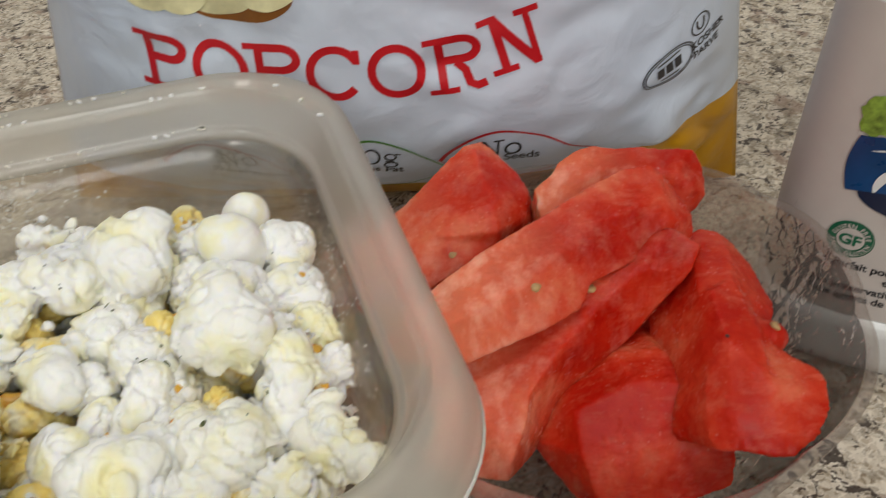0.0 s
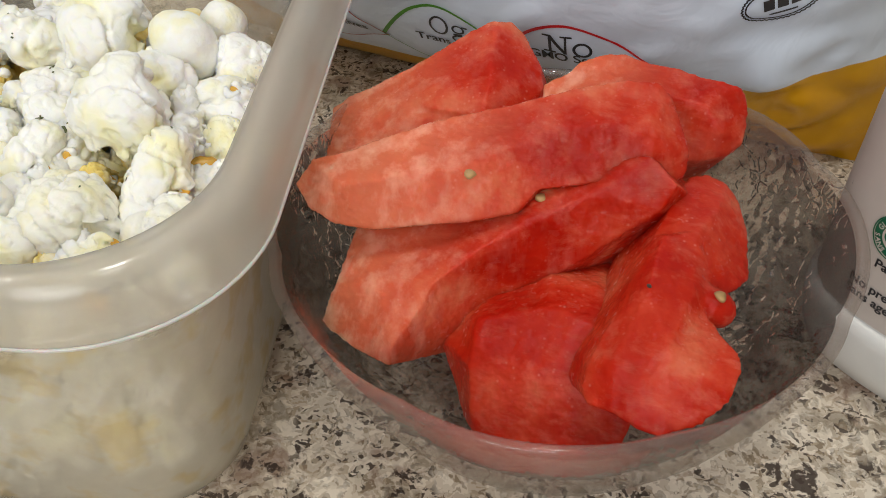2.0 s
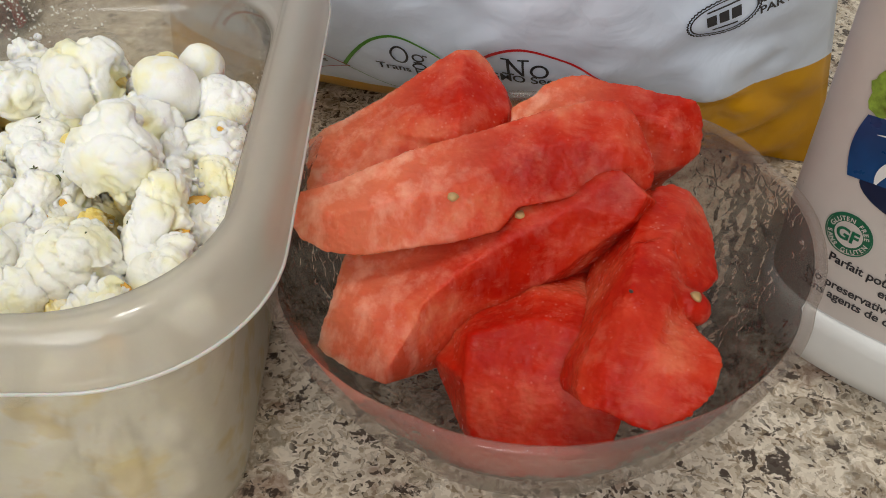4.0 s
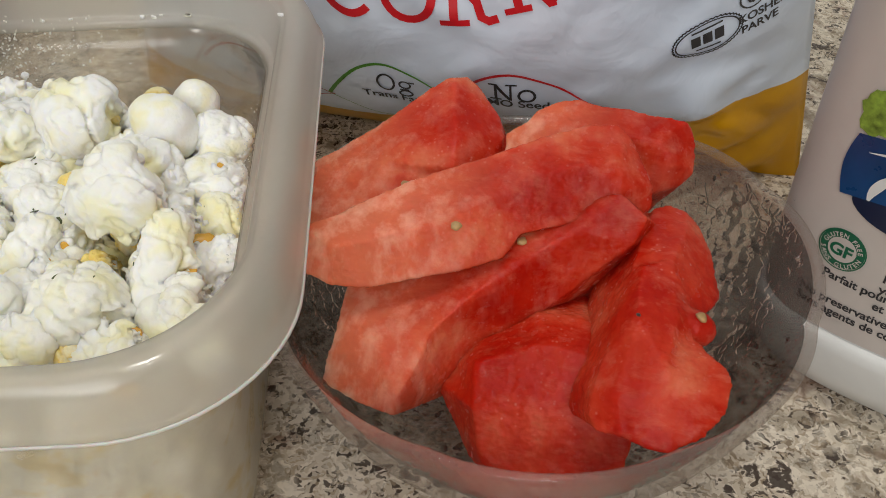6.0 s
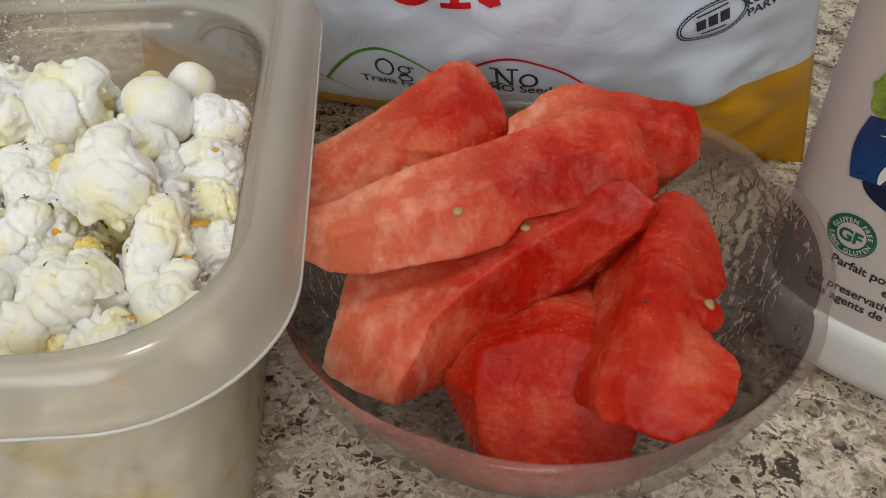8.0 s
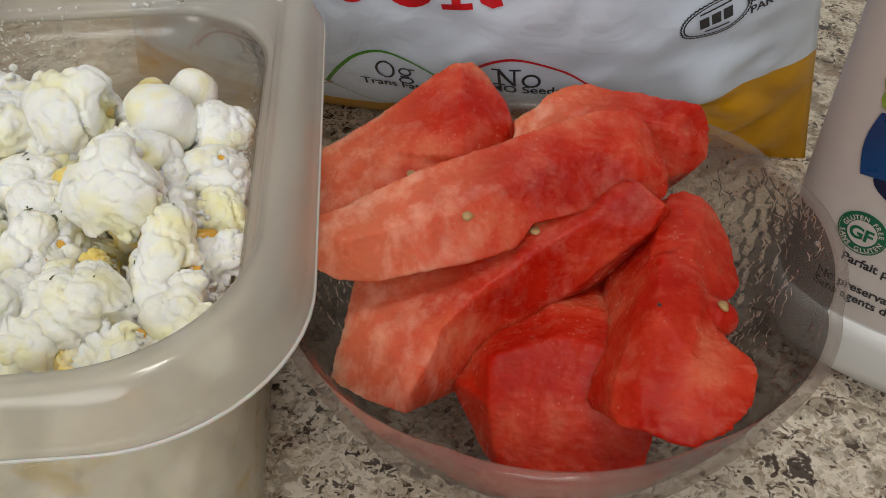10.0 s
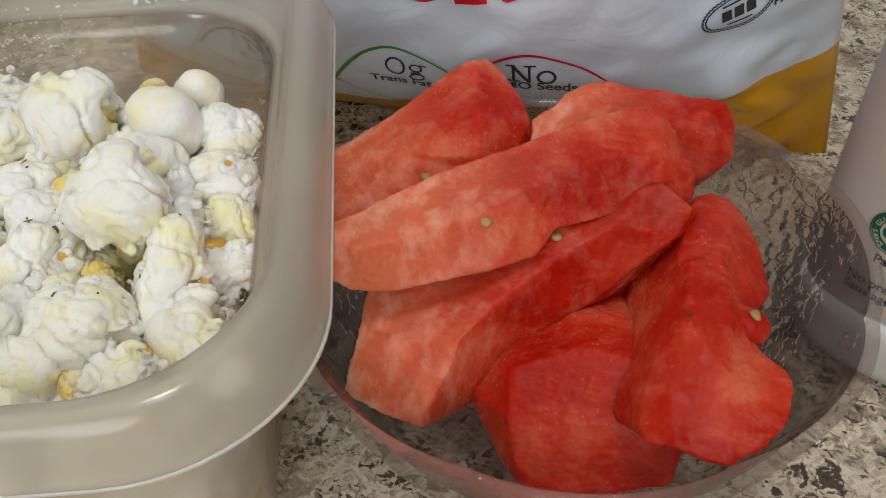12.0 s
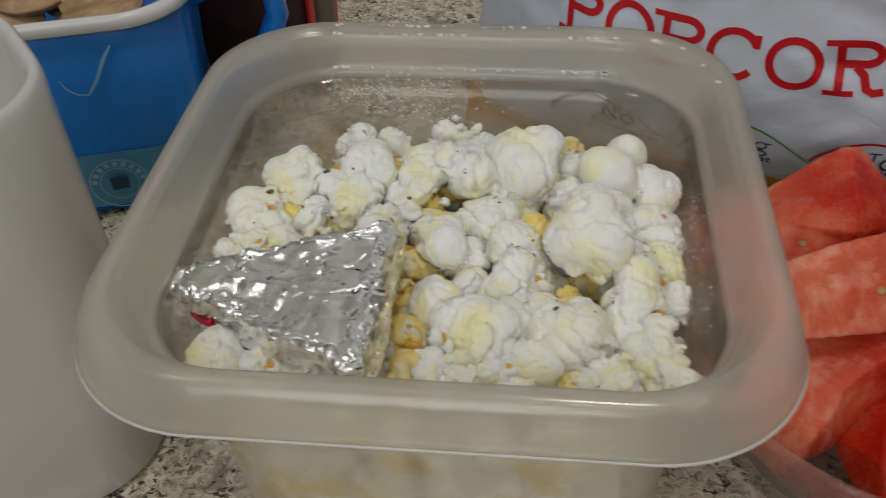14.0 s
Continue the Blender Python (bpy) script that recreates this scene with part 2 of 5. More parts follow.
GLASS_SMOOTH = bowl_glass(False)
MELON_PALE, GAP_AMBER = melon(True), popped(True)
GRANITE, PLASTIC, RIM, GLASS, MELON, POPCORN, FOIL, BAG = granite(), cloudy_plastic(), cloudy_rim(), bowl_glass(True), melon(), popped(), foil_metal(), bag_film()
EDGE_LIGHT = plain("edge_light_bead", (0.62, 0.61, 0.58), 0.22, vary=0.05, scale=120, sss=0.4, sss_scale=0.002)
HULL = plain("corn_hull", (0.80, 0.43, 0.06), 0.35, vary=0.2, scale=300, sss=0.15, sss_scale=0.001)
HERB = plain("dried_herb", (0.10, 0.115, 0.045), 0.7, vary=0.3, scale=900)
SEED = plain("melon_seed", (0.44, 0.27, 0.11), 0.5, vary=0.25, scale=400)
SEED_DARK = plain("dark_speck", (0.05, 0.03, 0.02), 0.5)
RED_INK = plain("red_ink", (0.60, 0.010, 0.018), 0.38, vary=0.05)
DARK_RED_INK = plain("dark_red_ink", (0.36, 0.012, 0.03), 0.38, vary=0.05)
GREEN_INK = plain("green_ink", (0.075, 0.27, 0.02), 0.38, vary=0.05)
BLACK_INK = plain("black_ink", (0.028, 0.026, 0.030), 0.42, vary=0.05)
CREAM_INK = plain("cream_ink", (0.78, 0.72, 0.42), 0.38, vary=0.12, scale=200)
BROWN_INK = plain("brown_ink", (0.30, 0.11, 0.02), 0.38, vary=0.2, scale=120)
WHITE_PLASTIC = plain("white_plastic", (0.76, 0.76, 0.75), 0.22, vary=0.03)
LABEL_PAPER = plain("pale_label", (0.57, 0.51, 0.475), 0.45, vary=0.05, scale=40)
BADGE_GREEN = plain("badge_green", (0.012, 0.13, 0.065), 0.4)
BADGE_BLUE = plain("badge_blue", (0.006, 0.05, 0.16), 0.3, vary=0.35, scale=45)
BADGE_NAVY = plain("badge_navy", (0.008, 0.016, 0.05), 0.35)
LETTUCE = plain("lettuce_print", (0.22, 0.33, 0.045), 0.45, vary=0.65, scale=260)
CERAMIC = plain("white_ceramic", (0.62, 0.61, 0.59), 0.14, vary=0.03, scale=30)
BLUE_PLASTIC = plain("blue_plastic", (0.012, 0.19, 0.62), 0.2, vary=0.12, scale=18)
PALE_BLUE = plain("pale_blue_label", (0.075, 0.31, 0.50), 0.35, vary=0.06)
PALER_BLUE = plain("paler_blue_ink", (0.24, 0.47, 0.62), 0.35)
NAVY_INK = plain("navy_ink", (0.01, 0.05, 0.10), 0.4)
BISCUIT = plain("biscuit", (0.45, 0.29, 0.16), 0.7, vary=0.3, scale=120, bump=0.3)
DARK_PACK = plain("dark_brown_pack", (0.045, 0.016, 0.012), 0.35, vary=0.5, scale=60)
GOLD_PAPER = plain("golden_paper", (0.78, 0.70, 0.48), 0.3, metal=0.4, vary=0.3, scale=160, bump=0.3)
RED_TAB = plain("red_tab", (0.55, 0.012, 0.045), 0.4)
SALT = plain("seasoning_grain", (0.74, 0.73, 0.68), 0.6)
WALL_PAINT = plain("wall_paint", (0.70, 0.69, 0.67), 0.8, vary=0.04, scale=8, bump=0.1)
CEILING_PAINT = plain("ceiling_paint", (0.80, 0.79, 0.76), 0.85, vary=0.03, scale=8)
FLOOR_TILE = plain("floor_tile", (0.40, 0.34, 0.28), 0.4, vary=0.15, scale=12)

# ---- building helpers ----


def root_of(ob):
    while ob.parent:
        ob = ob.parent
    return ob


def link_mesh(name, bm, material, smooth=True):
    me = bpy.data.meshes.new(name)
    bmesh.ops.recalc_face_normals(bm, faces=bm.faces)
    bm.to_mesh(me)
    bm.free()
    me.materials.append(material)
    if smooth:
        me.polygons.foreach_set("use_smooth", [True] * len(me.polygons))
    return me


def thing(name, at, label, category, group="", kind=""):
    ob = new(name)
    ob.location = at
    return tagged(ob, label, category, group, kind)


def part(name, bm, material, parent, label="", smooth=True):
    """One mesh under a thing or a part; its vertices are given in world metres."""
    bmesh.ops.translate(bm, verts=bm.verts, vec=-root_of(parent).location)
    ob = new(name, link_mesh(name, bm, material, smooth))
    ob.parent = parent
    return tagged(ob, label)


def solid(name, bm, material, label, category, at=(0, 0, 0), group="", kind="", smooth=True):
    """A thing of one mesh, its vertices given in world metres."""
    bmesh.ops.translate(bm, verts=bm.verts, vec=-Vector(at))
    ob = new(name, link_mesh(name, bm, material, smooth))
    ob.location = at
    return tagged(ob, label, category, group, kind)


def box(lo, hi, bevel=0.0):
    bm = bmesh.new()
    bmesh.ops.create_cube(bm, size=1)
    for v in bm.verts:
        v.co = Vector([lo[i] + (v.co[i] + 0.5) * (hi[i] - lo[i]) for i in range(3)])
    if bevel:
        bmesh.ops.bevel(bm, geom=bm.edges[:], offset=bevel, segments=3, affect="EDGES", profile=0.5)
    return bm


def rounded_ring(hx, hy, r, steps=14):
    """Points of a rounded rectangle, anticlockwise."""
    pts = []
    for cx, cy, a0 in ((hx - r, hy - r, 0), (-hx + r, hy - r, 90), (-hx + r, -hy + r, 180), (hx - r, -hy + r, 270)):
        for i in range(steps + 1):
            a = radians(a0 + 90 * i / steps)
            pts.append((cx + r * math.cos(a), cy + r * math.sin(a)))
    return pts


def loft(rings, close=False, caps=True):
    """Faces between rings of equal count; each ring a list of 3D points."""
    bm = bmesh.new()
    rows = [[bm.verts.new(p) for p in ring] for ring in rings]
    n = len(rows[0])
    pairs = list(zip(rows, rows[1:])) + ([(rows[-1], rows[0])] if close else [])
    for a, b in pairs:
        for i in range(n):
            bm.faces.new((a[i], a[(i + 1) % n], b[(i + 1) % n], b[i]))
    if caps and not close:
        bm.faces.new(rows[0][::-1])
        bm.faces.new(rows[-1])
    return bm


def box_loft(profile, turn, at, **kw):
    """A vessel with a rounded rectangular plan: profile rows of (half x, half y, corner, z)."""
    c, s = math.cos(radians(turn)), math.sin(radians(turn))
    rings = [[(at[0] + x * c - y * s, at[1] + x * s + y * c, at[2] + z) for x, y in rounded_ring(hx, hy, r)] for hx, hy, r, z in profile]
    return loft(rings, **kw)


def ball(at, r, sub=2, scale=(1, 1, 1)):
    bm = bmesh.new()
    bmesh.ops.create_icosphere(bm, subdivisions=sub, radius=1)
    for v in bm.verts:
        v.co = Vector(at) + Vector([v.co[i] * r * scale[i] for i in range(3)])
    return bm


def remeshed(bm, voxel):
    """The outer skin of overlapping lumps, as one closed bmesh."""
    me = bpy.data.meshes.new("lump")
    bm.to_mesh(me)
    bm.free()
    ob = new("lump", me)
    mod = ob.modifiers.new("skin", "REMESH")
    mod.mode, mod.voxel_size = "VOXEL", voxel
    dg = bpy.context.evaluated_depsgraph_get()
    got = bpy.data.meshes.new_from_object(ob.evaluated_get(dg))
    out = bmesh.new()
    out.from_mesh(got)
    bpy.data.objects.remove(ob)
    bpy.data.meshes.remove(got)
    bpy.data.meshes.remove(me)
    return out


def roughen(bm, scale, amount, seed, octaves=3):
    bm.normal_update()
    moves = [(v, v.normal * amount * noise.fractal(v.co * scale + Vector((seed * 7.3, seed * 3.1, seed)), 0.7, 2.0, octaves)) for v in bm.verts]
    for v, d in moves:
        v.co += d


def puff(bm, scale, amount, seed):
    """Swell the skin into billows that meet in sharp creases."""
    bm.normal_update()
    off = Vector((seed * 7.3, seed * 3.1, seed))
    moves = [(v, v.normal * amount * (abs(noise.noise(v.co * scale + off)) * 2 - 0.45)) for v in bm.verts]
    for v, d in moves:
        v.co += d


def crease(bm, scale, depth, width, seed):
    """Press narrow winding folds into the skin."""
    bm.normal_update()
    off = Vector((seed * 5.7, seed * 1.9, seed * 2.3))
    moves = [(v, v.normal * -depth * max(0.0, 1 - abs(noise.noise(v.co * scale + off)) / width)) for v in bm.verts]
    for v, d in moves:
        v.co += d


def letters(text, size, bold=0.0, spacing=1.0):
    """A flat bmesh of words in the built-in font, from (0, 0)."""
    cu = bpy.data.curves.new("words", "FONT")
    cu.body, cu.size, cu.offset, cu.space_character = text, size, bold, spacing
    ob = new("words", cu)
    dg = bpy.context.evaluated_depsgraph_get()
    me = bpy.data.meshes.new_from_object(ob.evaluated_get(dg))
    bm = bmesh.new()
    bm.from_mesh(me)
    bpy.data.objects.remove(ob)
    bpy.data.meshes.remove(me)
    bmesh.ops.triangulate(bm, faces=bm.faces)
    return bm


def ribbon(points, width, closed=False):
    """A flat stroke along 2D points; width a number or one per point."""
    bm = bmesh.new()
    n = len(points)
    ws = width if isinstance(width, (list, tuple)) else [width] * n
    left, right = [], []
    for i in range(n):
        a = Vector(points[(i - 1) % n] if closed or i > 0 else points[0])
        b = Vector(points[(i + 1) % n] if closed or i < n - 1 else points[-1])
        d = (b - a).normalized()
        nrm = Vector((-d.y, d.x)) * ws[i] / 2
        p = Vector(points[i])
        left.append(bm.verts.new((*(p + nrm), 0)))
        right.append(bm.verts.new((*(p - nrm), 0)))
    for i in range(n if closed else n - 1):
        j = (i + 1) % n
        bm.faces.new((left[i], left[j], right[j], right[i]))
    return bm


def disc(cx, cy, rx, ry, n=40, rings=4):
    bm = bmesh.new()
    mid = bm.verts.new((cx, cy, 0))
    prev = None
    for k in range(1, rings + 1):
        row = [bm.verts.new((cx + rx * k / rings * math.cos(2 * math.pi * i / n), cy + ry * k / rings * math.sin(2 * math.pi * i / n), 0)) for i in range(n)]
        for i in range(n):
            j = (i + 1) % n
            bm.faces.new((mid, row[i], row[j]) if prev is None else (prev[i], row[i], row[j], prev[j]))
        prev = row
    return bm


def bar(cx, cy, w, h, cuts=6):
    return ribbon([(cx - w / 2 + w * i / cuts, cy) for i in range(cuts + 1)], h)


def join(*parts):
    out = bmesh.new()
    for b in parts:
        me = bpy.data.meshes.new("piece")
        b.to_mesh(me)
        b.free()
        out.from_mesh(me)
        bpy.data.meshes.remove(me)
    return out


def turn2(bm, degrees, dx=0.0, dy=0.0):
    bm.transform(Matrix.Translation((dx, dy, 0)) @ Matrix.Rotation(radians(degrees), 4, "Z"))
    return bm


def laid(bm, surface):
    """Lay a flat bmesh on a surface: surface(s, h) gives the place."""
    for v in bm.verts:
        v.co = Vector(surface(v.co.x, v.co.y))
    return bm


# ---- the room's shell: unseen walls, ceiling and floor added to close it and bounce light ----
solid("countertop", box((-1.6, -0.35, -0.03), (1.6, 1.1, 0.0), 0.004), GRANITE, "polished speckled cream and brown granite countertop", "countertop", kind="structure", smooth=False)
solid("counter_base", box((-1.6, -0.30, -0.88), (1.6, 1.1, -0.034)), WALL_PAINT, "plain painted cabinet base under the countertop", "counter base", kind="structure", smooth=False)
solid("floor", box((-2.2, -2.6, -1.0), (2.2, 1.3, -0.90)), FLOOR_TILE, "plain brown kitchen floor", "floor", kind="structure", smooth=False)
solid("ceiling", box((-2.2, -2.6, 2.45), (2.2, 1.3, 2.55)), CEILING_PAINT, "plain white ceiling", "ceiling", kind="structure", smooth=False)
solid("wall_north", box((-2.2, 1.12, -0.9), (2.2, 1.3, 2.45)), WALL_PAINT, "plain cream painted wall", "wall", kind="structure", smooth=False)
solid("wall_south", box((-2.2, -2.6, -0.9), (2.2, -2.45, 2.45)), WALL_PAINT, "plain cream painted wall", "wall", kind="structure", smooth=False)
solid("wall_west", box((-2.2, -2.45, -0.9), (-2.05, 1.12, 2.45)), WALL_PAINT, "plain cream painted wall", "wall", kind="structure", smooth=False)
solid("wall_east", box((2.05, -2.45, -0.9), (2.2, 1.12, 2.45)), WALL_PAINT, "plain cream painted wall", "wall", kind="structure", smooth=False)

# ---- popcorn box ----
BOX_AT, BOX_TURN = (-0.0668, 0.1938, 0.0), 18.0
bu = Vector((math.cos(radians(BOX_TURN)), math.sin(radians(BOX_TURN)), 0))
bv = Vector((-bu.y, bu.x, 0))


def in_box(u, v, z):
    return Vector(BOX_AT) + bu * u + bv * v + Vector((0, 0, z))


def square(rows):
    return [(h * 1.072, h * 1.072, h * k, z) for h, k, z in rows]


tub = thing("food_container", BOX_AT, "square cloudy plastic food container, filled with popcorn, lid off", "food container")
part("body", box_loft(square([
    (0.044, 0.5, 0.001), (0.053, 0.5, 0.002), (0.0575, 0.5, 0.006), (0.0595, 0.5, 0.014), (0.0610, 0.5, 0.045), (0.0640, 0.5, 0.085), (0.0672, 0.49, 0.1000), (0.0694, 0.48, 0.1085),
    (0.0681, 0.48, 0.1085), (0.0659, 0.49, 0.1000), (0.0625, 0.5, 0.085), (0.0596, 0.5, 0.045), (0.0581, 0.5, 0.015), (0.0560, 0.5, 0.0075), (0.052, 0.5, 0.0035), (0.044, 0.5, 0.0030)]),
    BOX_TURN, BOX_AT), PLASTIC, tub)
part("rim", box_loft(square([
    (0.0695, 0.48, 0.1080), (0.0716, 0.48, 0.1105), (0.0728, 0.475, 0.1165), (0.0744, 0.47, 0.1212), (0.0765, 0.47, 0.1230), (0.0785, 0.46, 0.1226), (0.0805, 0.46, 0.1198), (0.0818, 0.46, 0.1150),
    (0.0822, 0.46, 0.1122), (0.0836, 0.46, 0.1116), (0.0838, 0.46, 0.1124), (0.0829, 0.46, 0.1136), (0.0826, 0.46, 0.1165), (0.0813, 0.46, 0.1207), (0.0797, 0.46, 0.1233), (0.0778, 0.46, 0.1246),
    (0.0760, 0.47, 0.1245), (0.0750, 0.47, 0.1240), (0.0746, 0.47, 0.1227), (0.0740, 0.47, 0.1226), (0.0735, 0.47, 0.1220), (0.0731, 0.47, 0.1205), (0.0717, 0.475, 0.1160), (0.0708, 0.48, 0.1118), (0.0704, 0.48, 0.1111), (0.0697, 0.48, 0.1110), (0.0692, 0.48, 0.1103), (0.0682, 0.48, 0.1083)]),
    BOX_TURN, BOX_AT, close=True), RIM, tub, "thick rounded translucent rim with a stepped ledge")
# same plastic as the rim, coloured paler to paint the bright edge line
part("lip", box_loft(square([(0.0834, 0.46, 0.1112), (0.0839, 0.46, 0.1111), (0.08415, 0.46, 0.1114), (0.0840, 0.46, 0.1118), (0.0835, 0.46, 0.1120)]), BOX_TURN, BOX_AT, close=True), EDGE_LIGHT, tub, "thin bead along the rim's lower edge, paled for the light it catches")

# ---- popcorn ----


def popcorn_mesh(seed, style):
    """A popped kernel: one broad smooth cap over a ruff of curls, several lobes, or a long roll."""
    rnd = random.Random(seed)
    bits = []
    if style == "cap":
        bits = [ball((0, 0, 0.0005), 0.0098, 3, (1.05, 0.98, 0.88)), ball((0.0042, 0.001, 0.0012), 0.0076, 3), ball((-0.003, 0.0042, 0.0014), 0.0070, 3), ball((-0.002, -0.0045, -0.001), 0.0072, 3)]
        curls, reach, low = 10, 0.0094, (-0.9, -0.15)
    elif style == "roll":
        bits = [ball((0.0058 * (i - 1.5), 0.0011 * (i % 2), 0.0008 * math.sin(i * 2)), 0.0066 + 0.0004 * (i % 2), 3) for i in range(4)]
        curls, reach, low = 6, 0.0080, (-0.9, -0.2)
    else:
        bits = [ball((0, 0, 0), 0.0062, 3)]
        for i in range(4):
            a, b = 2 * math.pi * (i + rnd.uniform(-0.25, 0.25)) / 4, rnd.uniform(-0.2, 0.7)
            d, r = rnd.uniform(0.0052, 0.0072), rnd.uniform(0.0052, 0.0074)
            bits.append(ball((d * math.cos(a) * math.cos(b), d * math.sin(a) * math.cos(b), d * math.sin(b)), r, 3, (rnd.uniform(0.85, 1.15), rnd.uniform(0.85, 1.15), rnd.uniform(0.8, 1.0))))
        curls, reach, low = 8, 0.0105, (-0.6, 0.5)
    for i in range(curls):
        a, b = 2 * math.pi * (i + rnd.uniform(-0.3, 0.3)) / curls, rnd.uniform(*low)
        bits.append(ball((reach * math.cos(a) * math.cos(b), reach * math.sin(a) * math.cos(b), reach * math.sin(b)), rnd.uniform(0.0016, 0.0031), 2, (1.35, 0.8, 1)))
    for i in range(16):
        a, b = rnd.uniform(0, 6.283), rnd.uniform(-0.9, 0.25)
        d = reach * rnd.uniform(1.0, 1.12)
        bits.append(ball((d * math.cos(a) * math.cos(b), d * math.sin(a) * math.cos(b), d * math.sin(b)), rnd.uniform(0.0010, 0.0019), 1, (rnd.uniform(0.8, 1.8), rnd.uniform(0.8, 1.8), rnd.uniform(0.5, 1.2))))
    bm = remeshed(join(*bits), 0.0007)
    bmesh.ops.smooth_vert(bm, verts=bm.verts, factor=0.35, use_axis_x=True, use_axis_y=True, use_axis_z=True)
    puff(bm, 60, 0.0009, seed)
    crease(bm, 95, 0.0017, 0.10, seed)
    crease(bm, 230, 0.0008, 0.12, seed + 3)
    roughen(bm, 480, 0.00022, seed + 5, 3)
    return link_mesh("popped", bm, POPCORN)


def hull_mesh(seed):
    """A thin torn cup of amber hull, open along its z axis."""
    rnd = random.Random(seed)
    bm = bmesh.new()
    bmesh.ops.create_uvsphere(bm, u_segments=16, v_segments=10, radius=0.0034)
    bmesh.ops.delete(bm, geom=[v for v in bm.verts if v.co.z < -0.0004], context="VERTS")
    for v in bm.verts:
        v.co.y *= 0.6 + 0.1 * rnd.random()
        v.co.z *= 0.26
        v.co += noise.noise_vector(v.co * 420 + Vector((seed * 5, 0, 0))) * 0.0007
    geom = bmesh.ops.extrude_face_region(bm, geom=bm.faces[:])
    bmesh.ops.scale(bm, vec=(0.88, 0.86, 0.8), verts=[g for g in geom["geom"] if isinstance(g, bmesh.types.BMVert)])
    return link_mesh("hull", bm, HULL)


SHAPES = [popcorn_mesh(i, style) for i, style in enumerate(("cap", "lobes", "cap", "lobes", "roll", "cap", "lobes", "cap", "lobes", "cap", "lobes", "roll"))]


def round_mesh():
    bm = remeshed(join(ball((0, 0, 0.001), 0.0095, 3, (1.05, 0.98, 0.95)), ball((0.003, -0.002, -0.003), 0.0080, 3), ball((-0.003, 0.002, 0.0015), 0.0078, 3)), 0.0009)
    bmesh.ops.smooth_vert(bm, verts=bm.verts, factor=0.5, use_axis_x=True, use_axis_y=True, use_axis_z=True)
    puff(bm, 110, 0.0007, 5)
    roughen(bm, 500, 0.00016, 6, 3)
    return link_mesh("popped", bm, POPCORN)


def curl_mesh():
    """A curled-back white edge round a torn hull."""
    rings = []
    for i in range(20):
        a = 2 * math.pi * i / 20
        c = Vector((0.0027 * math.cos(a), 0.0019 * math.sin(a), 0.0003 * math.sin(3 * a)))
        out = Vector((math.cos(a), math.sin(a), 0))
        r = 0.00105 * (1 + 0.4 * math.sin(2 * a + 1))
        rings.append([c + out * r * math.cos(b) + Vector((0, 0, r * math.sin(b))) for b in (2 * math.pi * j / 8 for j in range(8))])
    bm = loft(rings, close=True)
    roughen(bm, 400, 0.0003, 3, 2)
    return link_mesh("curl", bm, POPCORN)


ROUND = round_mesh()
CURL = curl_mesh()
HULLS = [hull_mesh(i) for i in range(6)]


def popcorn(at, shape, turn, hull=None, size=1.0, label="fluffy cream-white piece of buttered popcorn in the container"):
    ob = new("popcorn_piece", shape)
    ob.location, ob.rotation_euler, ob.scale = at, turn, (size,) * 3
    tagged(ob, label, "popcorn", "popcorn in the container")
    if hull is not None:
        h = new("hull", HULLS[hull % 6])
        rnd = random.Random(hull)
        h.parent = ob
        back = Euler(turn).to_matrix().inverted()
        best = None
        for _ in range(24):
            q = back @ Vector((rnd.uniform(-0.9, 0.9), rnd.uniform(-1.0, 0.5), 0.45)).normalized()
            hit, place, nrm, _f = ob.ray_cast(q * 0.05, -q)
            if hit and (best is None or place.length < best[0].length):
                best = (place, nrm, q)
        place, nrm, q = best
        h.location = place + q * 0.0002
        h.rotation_mode = "QUATERNION"
        h.rotation_quaternion = q.to_track_quat("Z", "Y")
        h.scale = (rnd.uniform(0.75, 1.0), rnd.uniform(0.75, 1.0), 0.8)
        edge = new("curl", CURL)
        edge.parent = ob
        edge.location, edge.rotation_mode, edge.rotation_quaternion = place + q * 0.0004, "QUATERNION", h.rotation_quaternion
        edge.scale = (h.scale.x * 1.05, h.scale.y * 1.05, 1.0)
    return ob


rnd = random.Random(5)
